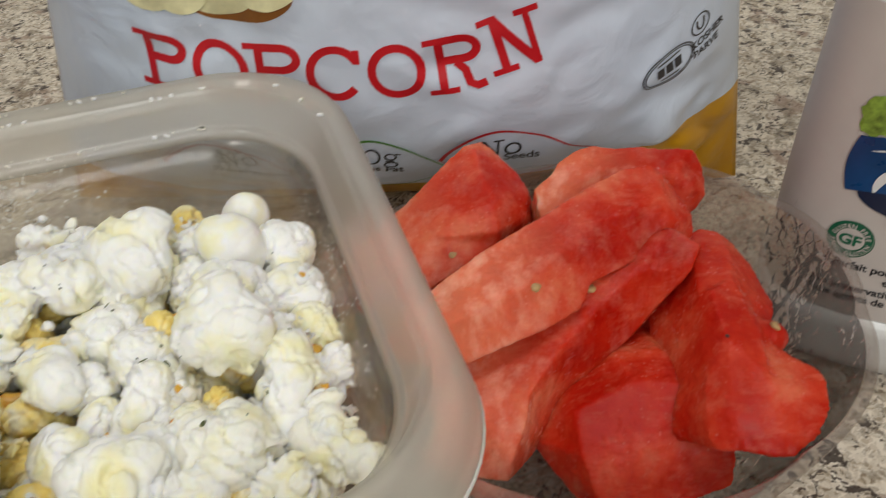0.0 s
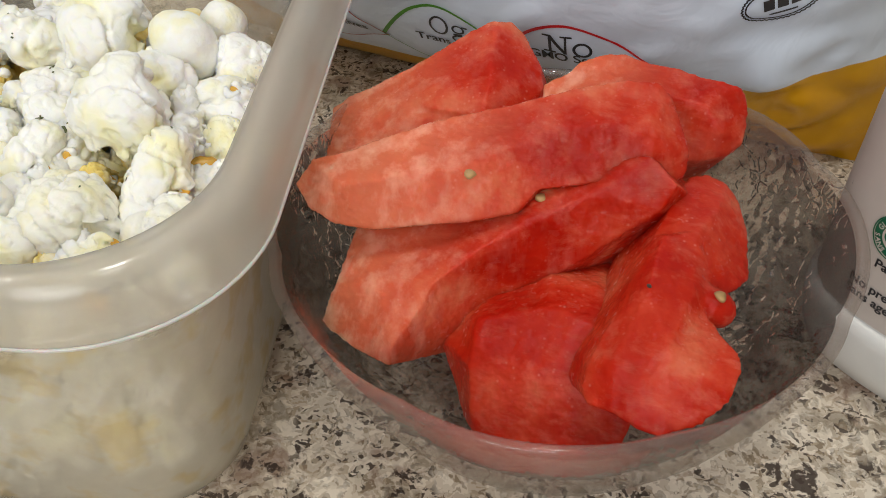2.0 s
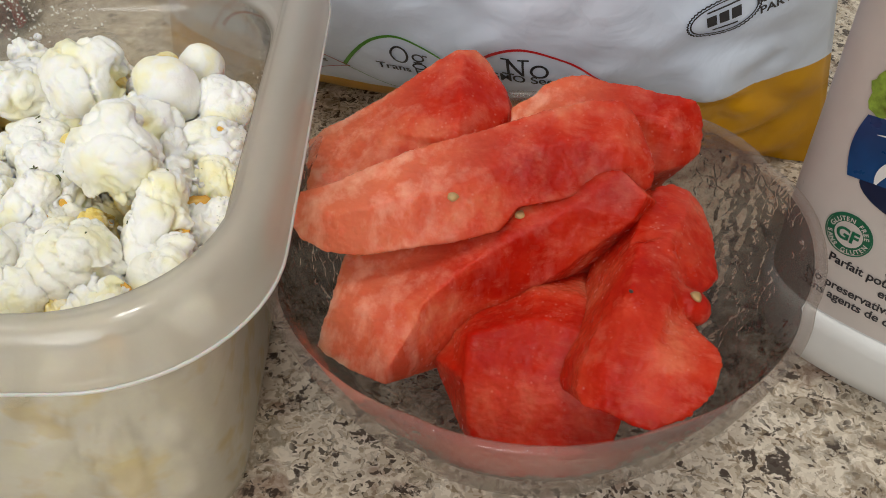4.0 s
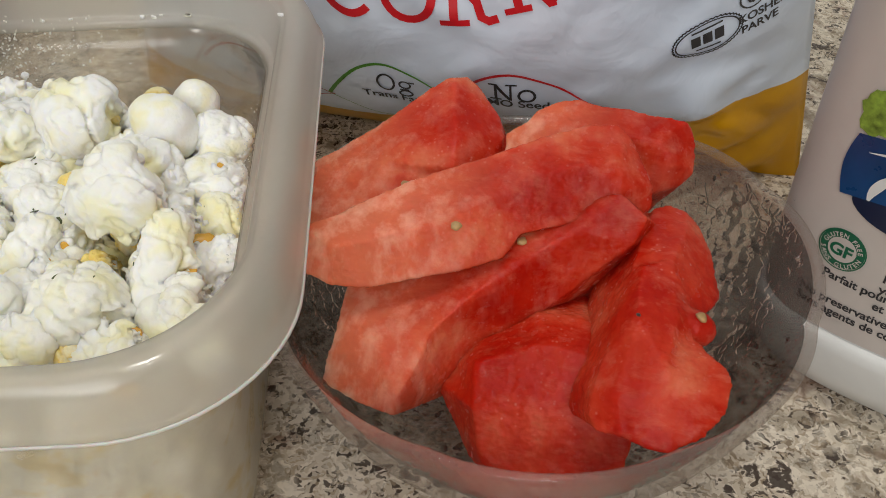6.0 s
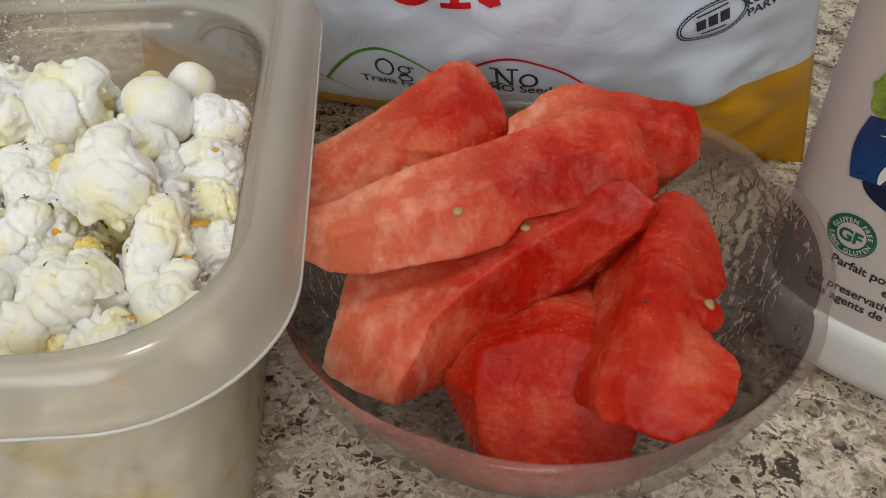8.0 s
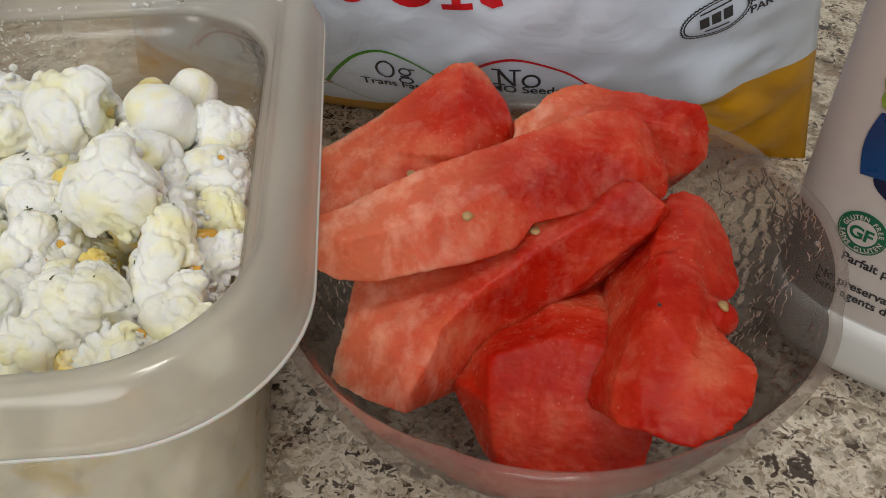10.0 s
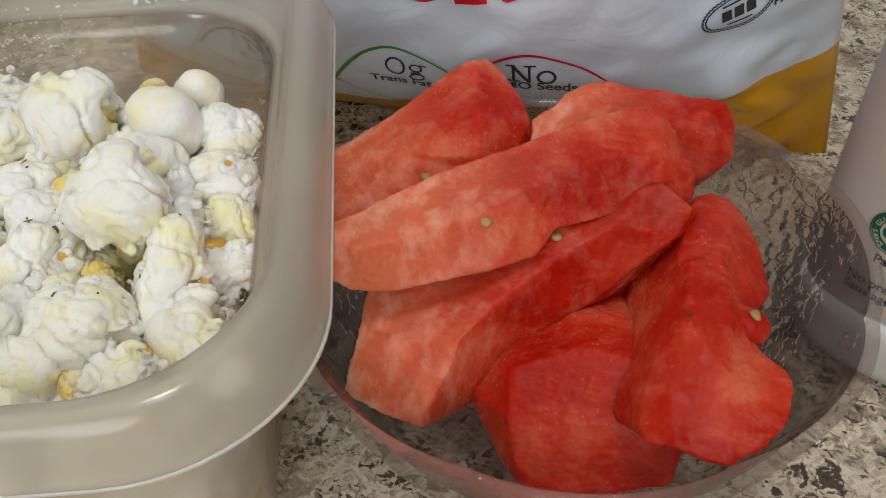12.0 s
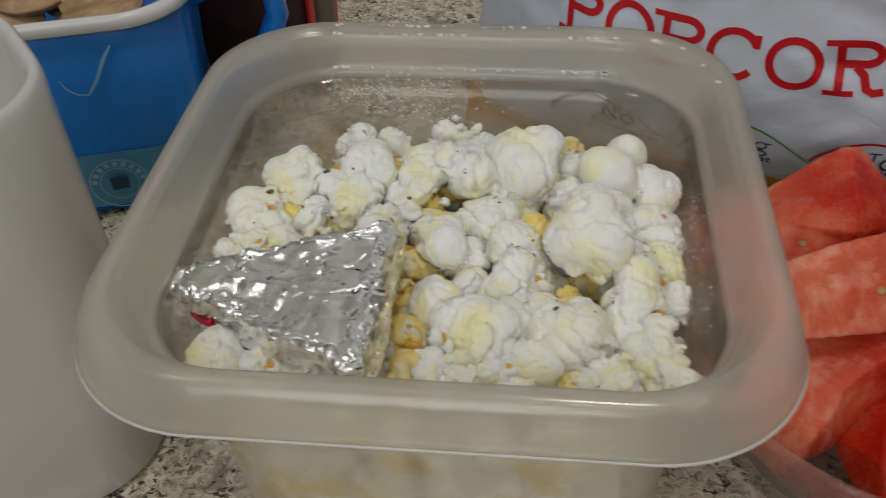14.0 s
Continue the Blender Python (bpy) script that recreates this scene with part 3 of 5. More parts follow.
# place, and the size of what is seen
TOP = [
    (-0.056, 0.227, 0.106, 12.0), (-0.026, 0.197, 0.108, 11.6), (-0.030, 0.217, 0.101, 9.8), (-0.016, 0.236, 0.098, 8.6), (-0.013, 0.222, 0.094, 9.6), (-0.006, 0.211, 0.090, 8.0),
    (-0.010, 0.185, 0.097, 10.6), (-0.021, 0.167, 0.098, 10.8), (-0.002, 0.176, 0.091, 9.0), (0.000, 0.199, 0.089, 7.4), (-0.072, 0.219, 0.101, 12.0), (-0.057, 0.218, 0.095, 9.0), (-0.046, 0.180, 0.096, 9.0),
    (-0.048, 0.197, 0.097, 8.8), (-0.123, 0.197, 0.102, 9.6), (-0.104, 0.212, 0.102, 9.0), (-0.086, 0.217, 0.102, 9.0), (-0.077, 0.228, 0.100, 8.2), (-0.127, 0.180, 0.098, 10.0), (-0.127, 0.162, 0.096, 6.5),
    (-0.115, 0.166, 0.097, 9.4), (-0.106, 0.199, 0.098, 10.0), (-0.111, 0.187, 0.094, 9.2), (-0.089, 0.189, 0.098, 9.2), (-0.069, 0.190, 0.098, 11.0), (-0.060, 0.206, 0.096, 9.0), (-0.045, 0.157, 0.099, 11.2),
    (-0.061, 0.167, 0.094, 8.6), (-0.042, 0.190, 0.093, 8.4), (-0.105, 0.124, 0.096, 9.0), (-0.090, 0.126, 0.095, 8.8), (-0.086, 0.204, 0.097, 8.8), (-0.032, 0.149, 0.095, 9.4), (-0.009, 0.157, 0.093, 8.6),
    (-0.050, 0.143, 0.093, 8.6), (0.004, 0.170, 0.092, 9.2), (-0.072, 0.150, 0.093, 9.0), (-0.068, 0.132, 0.092, 8.6), (-0.033, 0.176, 0.092, 8.0), (-0.040, 0.166, 0.092, 8.0), (-0.120, 0.148, 0.088, 8.5), (-0.095, 0.160, 0.088, 9.0),
]
bpy.context.view_layer.update()
for i, (x, y, z, r) in enumerate(TOP):
    big = i == 1
    at = Vector((x, y, 0)) - Vector(BOX_AT)
    room = 0.0700 - r * 0.00108
    p = in_box(max(-room, min(room, at.dot(bu))), max(-room, min(room, at.dot(bv))), z)
    popcorn(p, SHAPES[0 if i in (0, 1, 7) else 4 if i == 6 else (i * 5 + 4) % len(SHAPES)], (rnd.uniform(-0.6, 0.6), rnd.uniform(-0.6, 0.6), rnd.uniform(0, 6.28)), i if i % 2 == 0 and i > 1 else None, r * 0.097,
            "large buttery popcorn piece flecked with green herbs" if big else "fluffy cream-white piece of buttered popcorn in the container")
popcorn((-0.0300, 0.2295, 0.1060), ROUND, (0.2, 0.1, 0.5), None, 0.88, "smooth round mushroom-shaped white popcorn piece in the container")
popcorn((-0.0290, 0.2460, 0.1020), ROUND, (0.9, 0.6, 2.5), None, 0.74, "smooth round mushroom-shaped white popcorn piece in the container")
for layer, z in enumerate((0.0135, 0.0250, 0.0365, 0.0480, 0.0595, 0.0710, 0.0830)):
    half = 0.0445 + 0.0075 * z / 0.08
    n = 7 if layer < 6 else 6
    for i in range(n):
        for j in range(n):
            if layer < 5 and 0 < i < n - 1 and 0 < j < n - 1:
                continue
            u = -half + 2 * half * i / (n - 1) + rnd.uniform(-0.003, 0.003)
            v = -half + 2 * half * j / (n - 1) + rnd.uniform(-0.003, 0.003)
            if abs(u) > 0.034 and abs(v) > 0.034:
                u, v = u * 0.90, v * 0.90
            popcorn(in_box(u, v, z + rnd.uniform(-0.003, 0.003)), SHAPES[rnd.randrange(len(SHAPES))], (rnd.uniform(-3, 3), rnd.uniform(-3, 3), rnd.uniform(0, 6.28)), rnd.randrange(40) if rnd.random() < 0.4 else None, rnd.uniform(0.80, 0.94))

# smaller pieces packed between those on top; amber copies paint the gaps' scattered light
AMBER_SHAPES = []
for shape in SHAPES:
    AMBER_SHAPES.append(shape.copy())
    AMBER_SHAPES[-1].materials[0] = GAP_AMBER
for i in range(8):
    for j in range(8):
        u, v = -0.052 + 0.104 * i / 7 + rnd.uniform(-0.004, 0.004), -0.052 + 0.104 * j / 7 + rnd.uniform(-0.004, 0.004)
        if abs(u) > 0.040 and abs(v) > 0.040:
            continue
        white = rnd.random() < 0.6
        popcorn(in_box(u, v, 0.0912 + rnd.uniform(-0.003, 0.002) + 0.0035 * white), (SHAPES if white else AMBER_SHAPES)[rnd.randrange(len(SHAPES))], (rnd.uniform(-3, 3), rnd.uniform(-3, 3), rnd.uniform(0, 6.28)), rnd.randrange(40) if rnd.random() < 0.6 else None, rnd.uniform(0.58, 0.80), "small broken popcorn piece wedged between larger ones, some tinted amber for the glow in the gaps")

# ---- foil cheese wedge ----
wedge = thing("cheese_wedge", (-0.086, 0.142, 0.103), "triangular cheese portion in crumpled silver foil, lying on the popcorn", "cheese")
# the wedge's three corners
tip, near, far = Vector((-0.130, 0.138, 0.1060)), Vector((-0.061, 0.1225, 0.1135)), Vector((-0.0765, 0.1715, 0.1165))


def wedge_mesh(corners, thick, cuts, seed):
    up = (corners[1] - corners[0]).cross(corners[2] - corners[0]).normalized()
    bm = bmesh.new()
    top = [bm.verts.new(c) for c in corners]
    low = [bm.verts.new(c - up * thick) for c in corners]
    n = len(corners)
    bm.faces.new(top)
    bm.faces.new(low[::-1])
    for i in range(n):
        bm.faces.new((top[i], low[i], low[(i + 1) % n], top[(i + 1) % n]))
    bmesh.ops.bevel(bm, geom=bm.edges[:], offset=0.0012, segments=2, affect="EDGES", profile=0.5)
    bmesh.ops.triangulate(bm, faces=bm.faces)
    rnd = random.Random(seed)
    # coarse folds first, then finer ones within them
    for length, deep in cuts:
        for _ in range(3):
            long = [e for e in bm.edges if e.calc_length() > length]
            if long:
                bmesh.ops.subdivide_edges(bm, edges=long, cuts=1, use_grid_fill=False)
                bmesh.ops.triangulate(bm, faces=bm.faces)
        bm.normal_update()
        for v in bm.verts:
            slide = Vector((rnd.uniform(-1, 1), rnd.uniform(-1, 1), rnd.uniform(-1, 1))) * length * 0.22
            slide -= v.normal * slide.dot(v.normal)
            v.co += slide + v.normal * rnd.uniform(-1, 1) * deep
    return bm


foil = wedge_mesh([tip, near, far], 0.012, ((0.015, 0.0011), (0.0060, 0.0003), (0.0017, 0.0)), 2)
foil.normal_update()
lie = (near + far) / 2 - tip
lie.normalize()
for v, d in [(v, v.normal.copy()) for v in foil.verts]:
    # long creases fanning from the tip, broken by short ones
    q = v.co - lie * (v.co - tip).dot(lie) * 0.55
    crest = 1 - 2 * abs(noise.noise(q * 52)) + 0.42 * (1 - 2 * abs(noise.noise(v.co * 120 + Vector((3, 1, 7)))))
    v.co += d * 0.0017 * crest
part("foil", foil, FOIL, wedge)
side = (far - near).normalized()
out = Vector((0.0035, 0.0012, -0.003))
part("paper_edge", wedge_mesh([near + out - side * 0.001, near + out * 1.45 - side * 0.0005, far + out * 1.45 + side * 0.0005, far + out + side * 0.001], 0.011, ((0.0050, 0.0006), (0.0020, 0.0003)), 8), GOLD_PAPER, wedge, "golden translucent paper along the wide end", smooth=False)
part("pull_tab", wedge_mesh([tip + Vector((0.010, -0.004, -0.0045)), tip + Vector((0.020, -0.0068, -0.0035)), tip + Vector((0.019, -0.002, -0.003))], 0.003, ((0.004, 0.0003),), 4), RED_TAB, wedge, "small red pull tab")

# ---- glass bowl ----
BOWL = Vector((0.0745, 0.2445, 0.0))


def bowl_ring(r, z, n=144):
    ring = []
    k = max(0.0, (z - 0.02) / 0.05)
    for i in range(n):
        a = 2 * math.pi * i / n
        wave = abs(math.sin(4 * a + 0.6)) ** 0.6
        rr = r + k * k * 0.0022 * (wave - 0.6) - k * 0.0085 * max(0.0, math.cos(a - 1.75)) ** 3
        ring.append((BOWL.x + rr * math.cos(a), BOWL.y + rr * math.sin(a), z + k * k * 0.0013 * (wave - 0.6) - k * k * 0.0045 * max(0.0, math.cos(a - 1.75)) ** 3))
    return ring


def leafy_wall(profile, rows=70, n=420):
    """The inner wall pressed with eight leaves: midribs, slanting side veins and pebbled cells."""
    rings = []
    for j in range(rows + 1):
        f = (len(profile) - 1) * j / rows
        i = min(int(f), len(profile) - 2)
        (r0, z0), (r1, z1) = profile[i], profile[i + 1]
        r, z = r0 + (r1 - r0) * (f - i), z0 + (z1 - z0) * (f - i)
        ring = []
        for m, p in enumerate(bowl_ring(r, z, n)):
            a = 2 * math.pi * m / n
            leaf = ((a * 4 + 0.6) % math.pi) / math.pi - 0.5
            across = leaf * 2 * math.pi * r / 8
            down = 0.1 - z - r
            rib = max(0.0, 1 - abs(across) / 0.0011)
            vein = max(0.0, 1 - abs(((down * 0.75 + abs(across) * 1.1) % 0.0085) - 0.00425) / 0.0008)
            cells = noise.voronoi(Vector(p) * 330)[0]
            pebble = min(1.0, (cells[1] - cells[0]) * 2.2)
            lift = (0.0010 * max(rib, 0.75 * vein) + 0.0007 * pebble) * min(1.0, j / 6.0)
            p = Vector(p)
            inward = Vector((BOWL.x - p.x, BOWL.y - p.y, 0.05))
            ring.append(p + inward.normalized() * lift)
        rings.append(ring)
    return loft(rings, caps=False)


bowl = thing("glass_bowl", BOWL, "pressed glass bowl with leaf relief and scalloped rim, holding watermelon", "bowl")
outer = [(0.002, 0.0010), (0.034, 0.0010), (0.041, 0.0020), (0.045, 0.0045), (0.053, 0.012), (0.0625, 0.024), (0.0700, 0.038), (0.0755, 0.052), (0.0790, 0.063), (0.0804, 0.0685)]
lip = [(0.0804, 0.0685), (0.0807, 0.0700), (0.0801, 0.0711), (0.0790, 0.0714), (0.0779, 0.0708), (0.0773, 0.0695)]
inner = [(0.0773, 0.0695), (0.0755, 0.0640), (0.0722, 0.0525), (0.0665, 0.0390), (0.0590, 0.0255), (0.0490, 0.0145), (0.038, 0.0075), (0.030, 0.0060), (0.002, 0.0060)]
part("outer_wall", loft([bowl_ring(r, z) for r, z in outer], caps=False), GLASS_SMOOTH, bowl, "smooth outer glass")
part("lip", loft([bowl_ring(r, z) for r, z in lip], caps=False), GLASS_SMOOTH, bowl, "rounded scalloped glass lip")
part("inner_wall", leafy_wall(inner), GLASS, bowl, "glass pressed with leaf veins")

# ---- watermelon ----


def chunk(at, normal, outline, ridge, creases, depth, lean, label, seed, flap=None):
    """A cut piece: its upper side an outline with ridges (millimetres along, up and above its plane), carried down by depth."""
    n = Vector(normal).normalized()
    u = Vector((0, 0, 1)).cross(n).normalized()
    v = n.cross(u)
    knots = list(outline) + list(ridge)
    k = len(outline)
    flat, _e, tris, *_rest = geometry.delaunay_2d_cdt([Vector((a, b)) for a, b, _h in knots], [(k + i, k + j) for i, j in creases], [list(range(k))], 1, 1e-5)
    bm = bmesh.new()
    upper = []
    for p in flat:
        h = min(knots, key=lambda q: (q[0] - p.x) ** 2 + (q[1] - p.y) ** 2)[2]
        upper.append(bm.verts.new(Vector(at) + (u * p.x + v * p.y + n * h) / 1000))
    for tri in tris:
        bm.faces.new([upper[i] for i in tri])
    mid = sum((w.co for w in upper), Vector()) / len(upper)
    rim = [e for e in bm.edges if e.is_boundary]
    low = {w: bm.verts.new(mid + (w.co - mid) * 0.86 - n * depth + Vector(lean)) for e in rim for w in e.verts}
    heart = bm.verts.new(mid - n * depth + Vector(lean))
    for e in rim:
        a, b = e.verts
        bm.faces.new((a, b, low[b], low[a]))
        bm.faces.new((low[a], low[b], heart))
    bmesh.ops.recalc_face_normals(bm, faces=bm.faces)
    if flap:
        bm = join(bm, ball(*flap))
    bm = remeshed(bm, 0.0006)
    for _ in range(2):
        bmesh.ops.smooth_vert(bm, verts=bm.verts, factor=0.5, use_axis_x=True, use_axis_y=True, use_axis_z=True)
    roughen(bm, 50, 0.0008, seed, 1)
    roughen(bm, 200, 0.00020, seed + 4, 3)
    roughen(bm, 620, 0.00022, seed + 9, 3)
    return solid("watermelon_chunk", bm, MELON_PALE if seed in (1, 2, 3, 4) else MELON, label, "watermelon", at=mid, group="watermelon in the bowl")


chunk((0.028, 0.271, 0.081), (-0.11, -0.42, 0.90), [(-31, -20, -4), (-28, -14, -3), (-23, -9, -3), (-17, -1, -2), (-10, 9, -1), (-3, 20, 0), (1, 26, 0), (6, 30, -3), (10, 29, -7), (19, 23, -9), (24, 17, -9), (25, 6, -7), (18, -6, -3), (6, -21, 0), (-5, -31, 0), (-20, -37, -2)],
      [(5, 23, 2), (10, 14, 3), (15, 6, 3), (18, -4, 1), (-4, -10, 1)], [(0, 1), (1, 2), (2, 3)], 0.026, (0.006, -0.004, 0), "red watermelon wedge with a ridged top, leaning in the bowl", 1)
chunk((0.065, 0.238, 0.087), (0.20, -0.46, 0.87), [(-60, -3, -4), (-55, 3, -2), (-45, 5, -2), (-36, 9, -2), (-22, 13, -1), (-3, 17, -1), (14, 21, 0), (29, 24, 0), (38, 23, 0), (41, 20, -1), (43, 13, -2), (45, 4, -3), (44, -2, -6), (34, -6, -5), (27, -4, -3), (18, -5, -3), (5, -6, -3), (-1, -12, -4), (-12, -14, -4), (-25, -15, -4), (-41, -16, -5), (-50, -14, -6), (-57, -9, -6)],
      [(-47, -6, 1), (-30, -3, 2), (-14, -2, 1), (-2, 5, 1), (11, 9, 3), (26, 10, 4), (36, 13, 3), (36, 3, 2)], [(4, 5), (5, 6), (6, 7)], 0.016, (0.002, 0.006, 0), "long red watermelon slice lying across the top of the heap", 2)
chunk((0.09, 0.283, 0.085), (0.10, -0.50, 0.86), [(-33, -11, -2), (-33, 2, -2), (-26, 6, -1), (-23, 9, 0), (-17, 12, 0), (-11, 13, 0), (-4, 11, 0), (6, 10, 0), (13, 8, 0), (23, 7, -1), (25, 6, -3), (26, 0, -5), (26, -7, -8), (22, -11, -9), (14, -14, -9), (-5, -15, -3)],
      [(-15, 4, 2), (2, 1, 2), (14, -2, 2), (18, -7, -1)], [(1, 2), (2, 3)], 0.028, (-0.004, -0.006, 0), "red watermelon chunk at the back of the bowl", 3)
chunk((0.055, 0.222, 0.055), (-0.20, -0.60, 0.77), [(-30, -3, 13), (-32, 10, 8), (-10, 23, 4), (2, 36, 2), (15, 47, 0), (30, 53, 0), (39, 50, -2), (38, 42, -4), (30, 30, -6), (23, 18, -7), (14, 5, -8), (8, -4, -8), (4, -14, -3), (1, -23, 3), (-2, -30, 8), (-7, -31, 9), (-15, -32, 10), (-22, -32, 11), (-26, -31, 12), (-27, -25, 12), (-27, -17, 13)],
      [(-1, -24, 13), (1, -14, 14), (0, -4, 13), (6, 11, 10), (13, 24, 6), (23, 39, 2), (-14, -13, 16)], [(0, 1), (1, 2), (2, 3), (3, 4), (4, 5)], 0.024, (0.010, 0.010, 0), "pale-ended red watermelon slice in the middle of the heap", 4)
chunk((0.085, 0.202, 0.048), (0.0, -0.76, 0.65), [(-34, 1, -14), (-29, 7, -14), (-22, 15, -13), (-14, 20, -13), (-7, 26, -13), (6, 27, -13), (16, 23, -10), (21, 15, -3), (25, 4, -1), (25, -5, 0), (24, -12, 0), (10, -17, 0), (-3, -19, 0), (-12, -20, -1), (-19, -18, -9), (-26, -10, -14)],
      [(-20, 10, -2), (-19, -2, 0), (-15, -14, 1), (-12, 15, -2), (-3, 19, -2), (12, 18, 0), (0, 3, 2)], [(0, 1), (1, 2), (0, 3), (3, 4), (4, 5)], 0.030, (0.0, 0.0, 0.012), "blocky deep red watermelon chunk at the front of the bowl", 5)
chunk((0.116, 0.216, 0.075), (0.33, -0.47, 0.82), [(19, 37, -24), (24, 37, -25), (28, 34, -24), (30, 28, -23), (29, 20, -20), (27, 14, -18), (24, 6, -15), (19, 4, -11), (13, 2, -8), (5, -1, -2), (6, -5, 0), (6, -9, 3), (8, -13, 6), (7, -17, 8), (2, -23, 9), (-7, -27, 9), (-16, -28, 8), (-19, -26, 6), (-24, -21, 2), (-28, -18, -2), (-28, -14, -4), (-25, -8, -4), (-20, -2, -5), (-8, 11, -8), (1, 21, -12), (13, 33, -20)],
      [(1, 19, -7), (-8, 7, 0), (-16, -4, 1), (-22, -11, 2), (11, 19, -9), (2, 3, 0), (-9, -9, 7), (-2, -16, 8), (22, 27, -16)], [(0, 1), (1, 2), (2, 3)], 0.020, (-0.006, 0.006, -0.004), "tall notched red watermelon wedge at the side of the heap", 6, ((0.1205, 0.2240, 0.0690), 0.0068, 3, (1.0, 0.8, 0.8)))
chunk((0.092, 0.243, 0.048), (0.05, -0.5, 0.86), [(-24, -3, -4), (-15, 9, -2), (-4, 17, 0), (10, 22, 0), (22, 23, -4), (25, 3, -4), (15, -12, -4), (4, -12, 0), (-3, -5, 0), (-9, -4, -2)],
      [(1, 4, 3), (4, -6, 2)], [(0, 1)], 0.024, (0.0, 0.0, 0.0), "small red watermelon piece deep in the heap", 7)


FLESH = [o for o in scene.objects if o.name.startswith("watermelon_chunk")]
bpy.context.view_layer.update()


def seed_at(at, size, turn, material=SEED, label="small pale immature melon seed in the flesh"):
    way = Vector((0.05, -0.60, 0.80)).normalized()
    spots = []
    for o in FLESH:
        hit, place, _n, _f = o.ray_cast(Vector(at) - o.location + way * 0.03, -way)
        if hit:
            spots.append(place + o.location)
    at = max(spots, key=lambda p: p.dot(way)) - way * size * 0.1 if spots else Vector(at)
    bm = ball((0, 0, 0), size, 2, (1.0, 0.75, 0.5))
    roughen(bm, 600, size * 0.22, size * 1e5, 2)
    for v in bm.verts:
        v.co.y *= 1.0 - 0.35 * v.co.x / size
    bm.transform(Matrix.Translation(at) @ Euler(turn).to_matrix().to_4x4())
    return solid("melon_seed", bm, material, label, "seed", at=at, group="seeds in the watermelon")


seed_at((0.0542, 0.2285, 0.0885), 0.0019, (0.4, 0.1, 0.5))
seed_at((0.0719, 0.2335, 0.0835), 0.0018, (0.4, 0.1, 0.9))
seed_at((0.0306, 0.2564, 0.0770), 0.0016, (0.4, 0.2, 0.6))
seed_at((0.1228, 0.2215, 0.0772), 0.0022, (0.3, 0.5, 1.3))
seed_at((0.1065, 0.2148, 0.0805), 0.0008, (0.3, 0.5, 1.3), SEED_DARK, "tiny black seed speck in the watermelon flesh")

# ---- popcorn bag ----
bag = thing("snack_bag", (BAG_X, 0.395, 0.0), "white popcorn bag with golden yellow base and red lettering, upright", "snack bag")
BAG_H, BAG_W = 0.27, 0.148


def bag_half(z):
    return BAG_W + 0.009 * max(-0.7, min(1.0, 1 - z / 0.06))


def bag_depth(x, z):
    t = min(1.0, z / 0.10)
    f = 1 - (1 - t) ** 2.2
    if z > 0.18:
        f *= math.sqrt(max(0.0, 1 - ((z - 0.18) / (BAG_H - 0.18)) ** 2))
    g = max(0.0, 1 - abs((x - BAG_X) / bag_half(z)) ** 3.3)
    return 0.067 * f * g + 0.004 * math.sqrt(g)


rc = random.Random(31)
BAG_CREASES = [(rc.uniform(-0.11, 0.14), rc.uniform(0.02, 0.13), rc.uniform(-0.9, 1.6), rc.uniform(0.008, 0.022), rc.choice((-1, 1)) * rc.uniform(0.0007, 0.0020)) for _ in range(44)]
BAG_CREASES += [(0.128, 0.030, 0.55, 0.016, 0.0040), (0.118, 0.022, 0.35, 0.014, -0.0030), (0.135, 0.060, 1.4, 0.014, 0.0028)]


def bag_front(x, z):
    wob = 0.0016 * noise.noise(Vector((x * 32, z * 26, 3.0))) + 0.0007 * noise.noise(Vector((x * 90 + z * 40, z * 70, 8.0)))
    edge = min(1.0, bag_depth(x, z) / 0.02)
    crease = 0.0
    for cx, cz, slope, length, deep in BAG_CREASES:
        along = ((x - cx) + slope * (z - cz)) / math.hypot(1, slope)
        across = ((z - cz) - slope * (x - cx)) / math.hypot(1, slope)
        crease += deep * math.exp(-(along / length) ** 2) * max(0.0, 1 - abs(across) / 0.0075)
    # the crumpled golden corner
    corner = max(0.0, min(1.0, (x - 0.085) / 0.03)) * max(0.0, min(1.0, (0.075 - z) / 0.03)) * min(1.0, bag_depth(x, z) / 0.008)
    fold = 0.0055 * (0.5 - abs(noise.noise(Vector((x * 34 + z * 30, z * 52 - x * 14, 5.0)))) * 2)
    return Vector((x, 0.395 - bag_depth(x, z) + (wob + crease) * edge + fold * corner, z))


def bag_mesh():
    bm = bmesh.new()
    nx, nz = 110, 100
    for sign in (1, -1):
        rows = []
        for j in range(nz + 1):
            z = BAG_H * j / nz
            row = []
            for i in range(nx + 1):
                x = BAG_X + bag_half(z) * (-1 + 2 * i / nx)
                p = bag_front(x, z)
                if sign < 0:
                    p.y = 0.395 + 0.75 * (0.395 - p.y)
                row.append(bm.verts.new(p))
            rows.append(row)
        for a, b in zip(rows, rows[1:]):
            for i in range(nx):
                bm.faces.new((a[i], a[i + 1], b[i + 1], b[i]))
    bmesh.ops.remove_doubles(bm, verts=bm.verts, dist=0.00005)
    return bm


part("pouch", bag_mesh(), BAG, bag)


def on_bag(s, h):
    p = bag_front(s, h)
    p.y -= 0.0005
    return p


def finer(bm, length=0.0025):
    for _ in range(3):
        long = [e for e in bm.edges if e.calc_length() > length]
        if long:
            bmesh.ops.subdivide_edges(bm, edges=long, cuts=1)
            bmesh.ops.triangulate(bm, faces=bm.faces)
    return bm


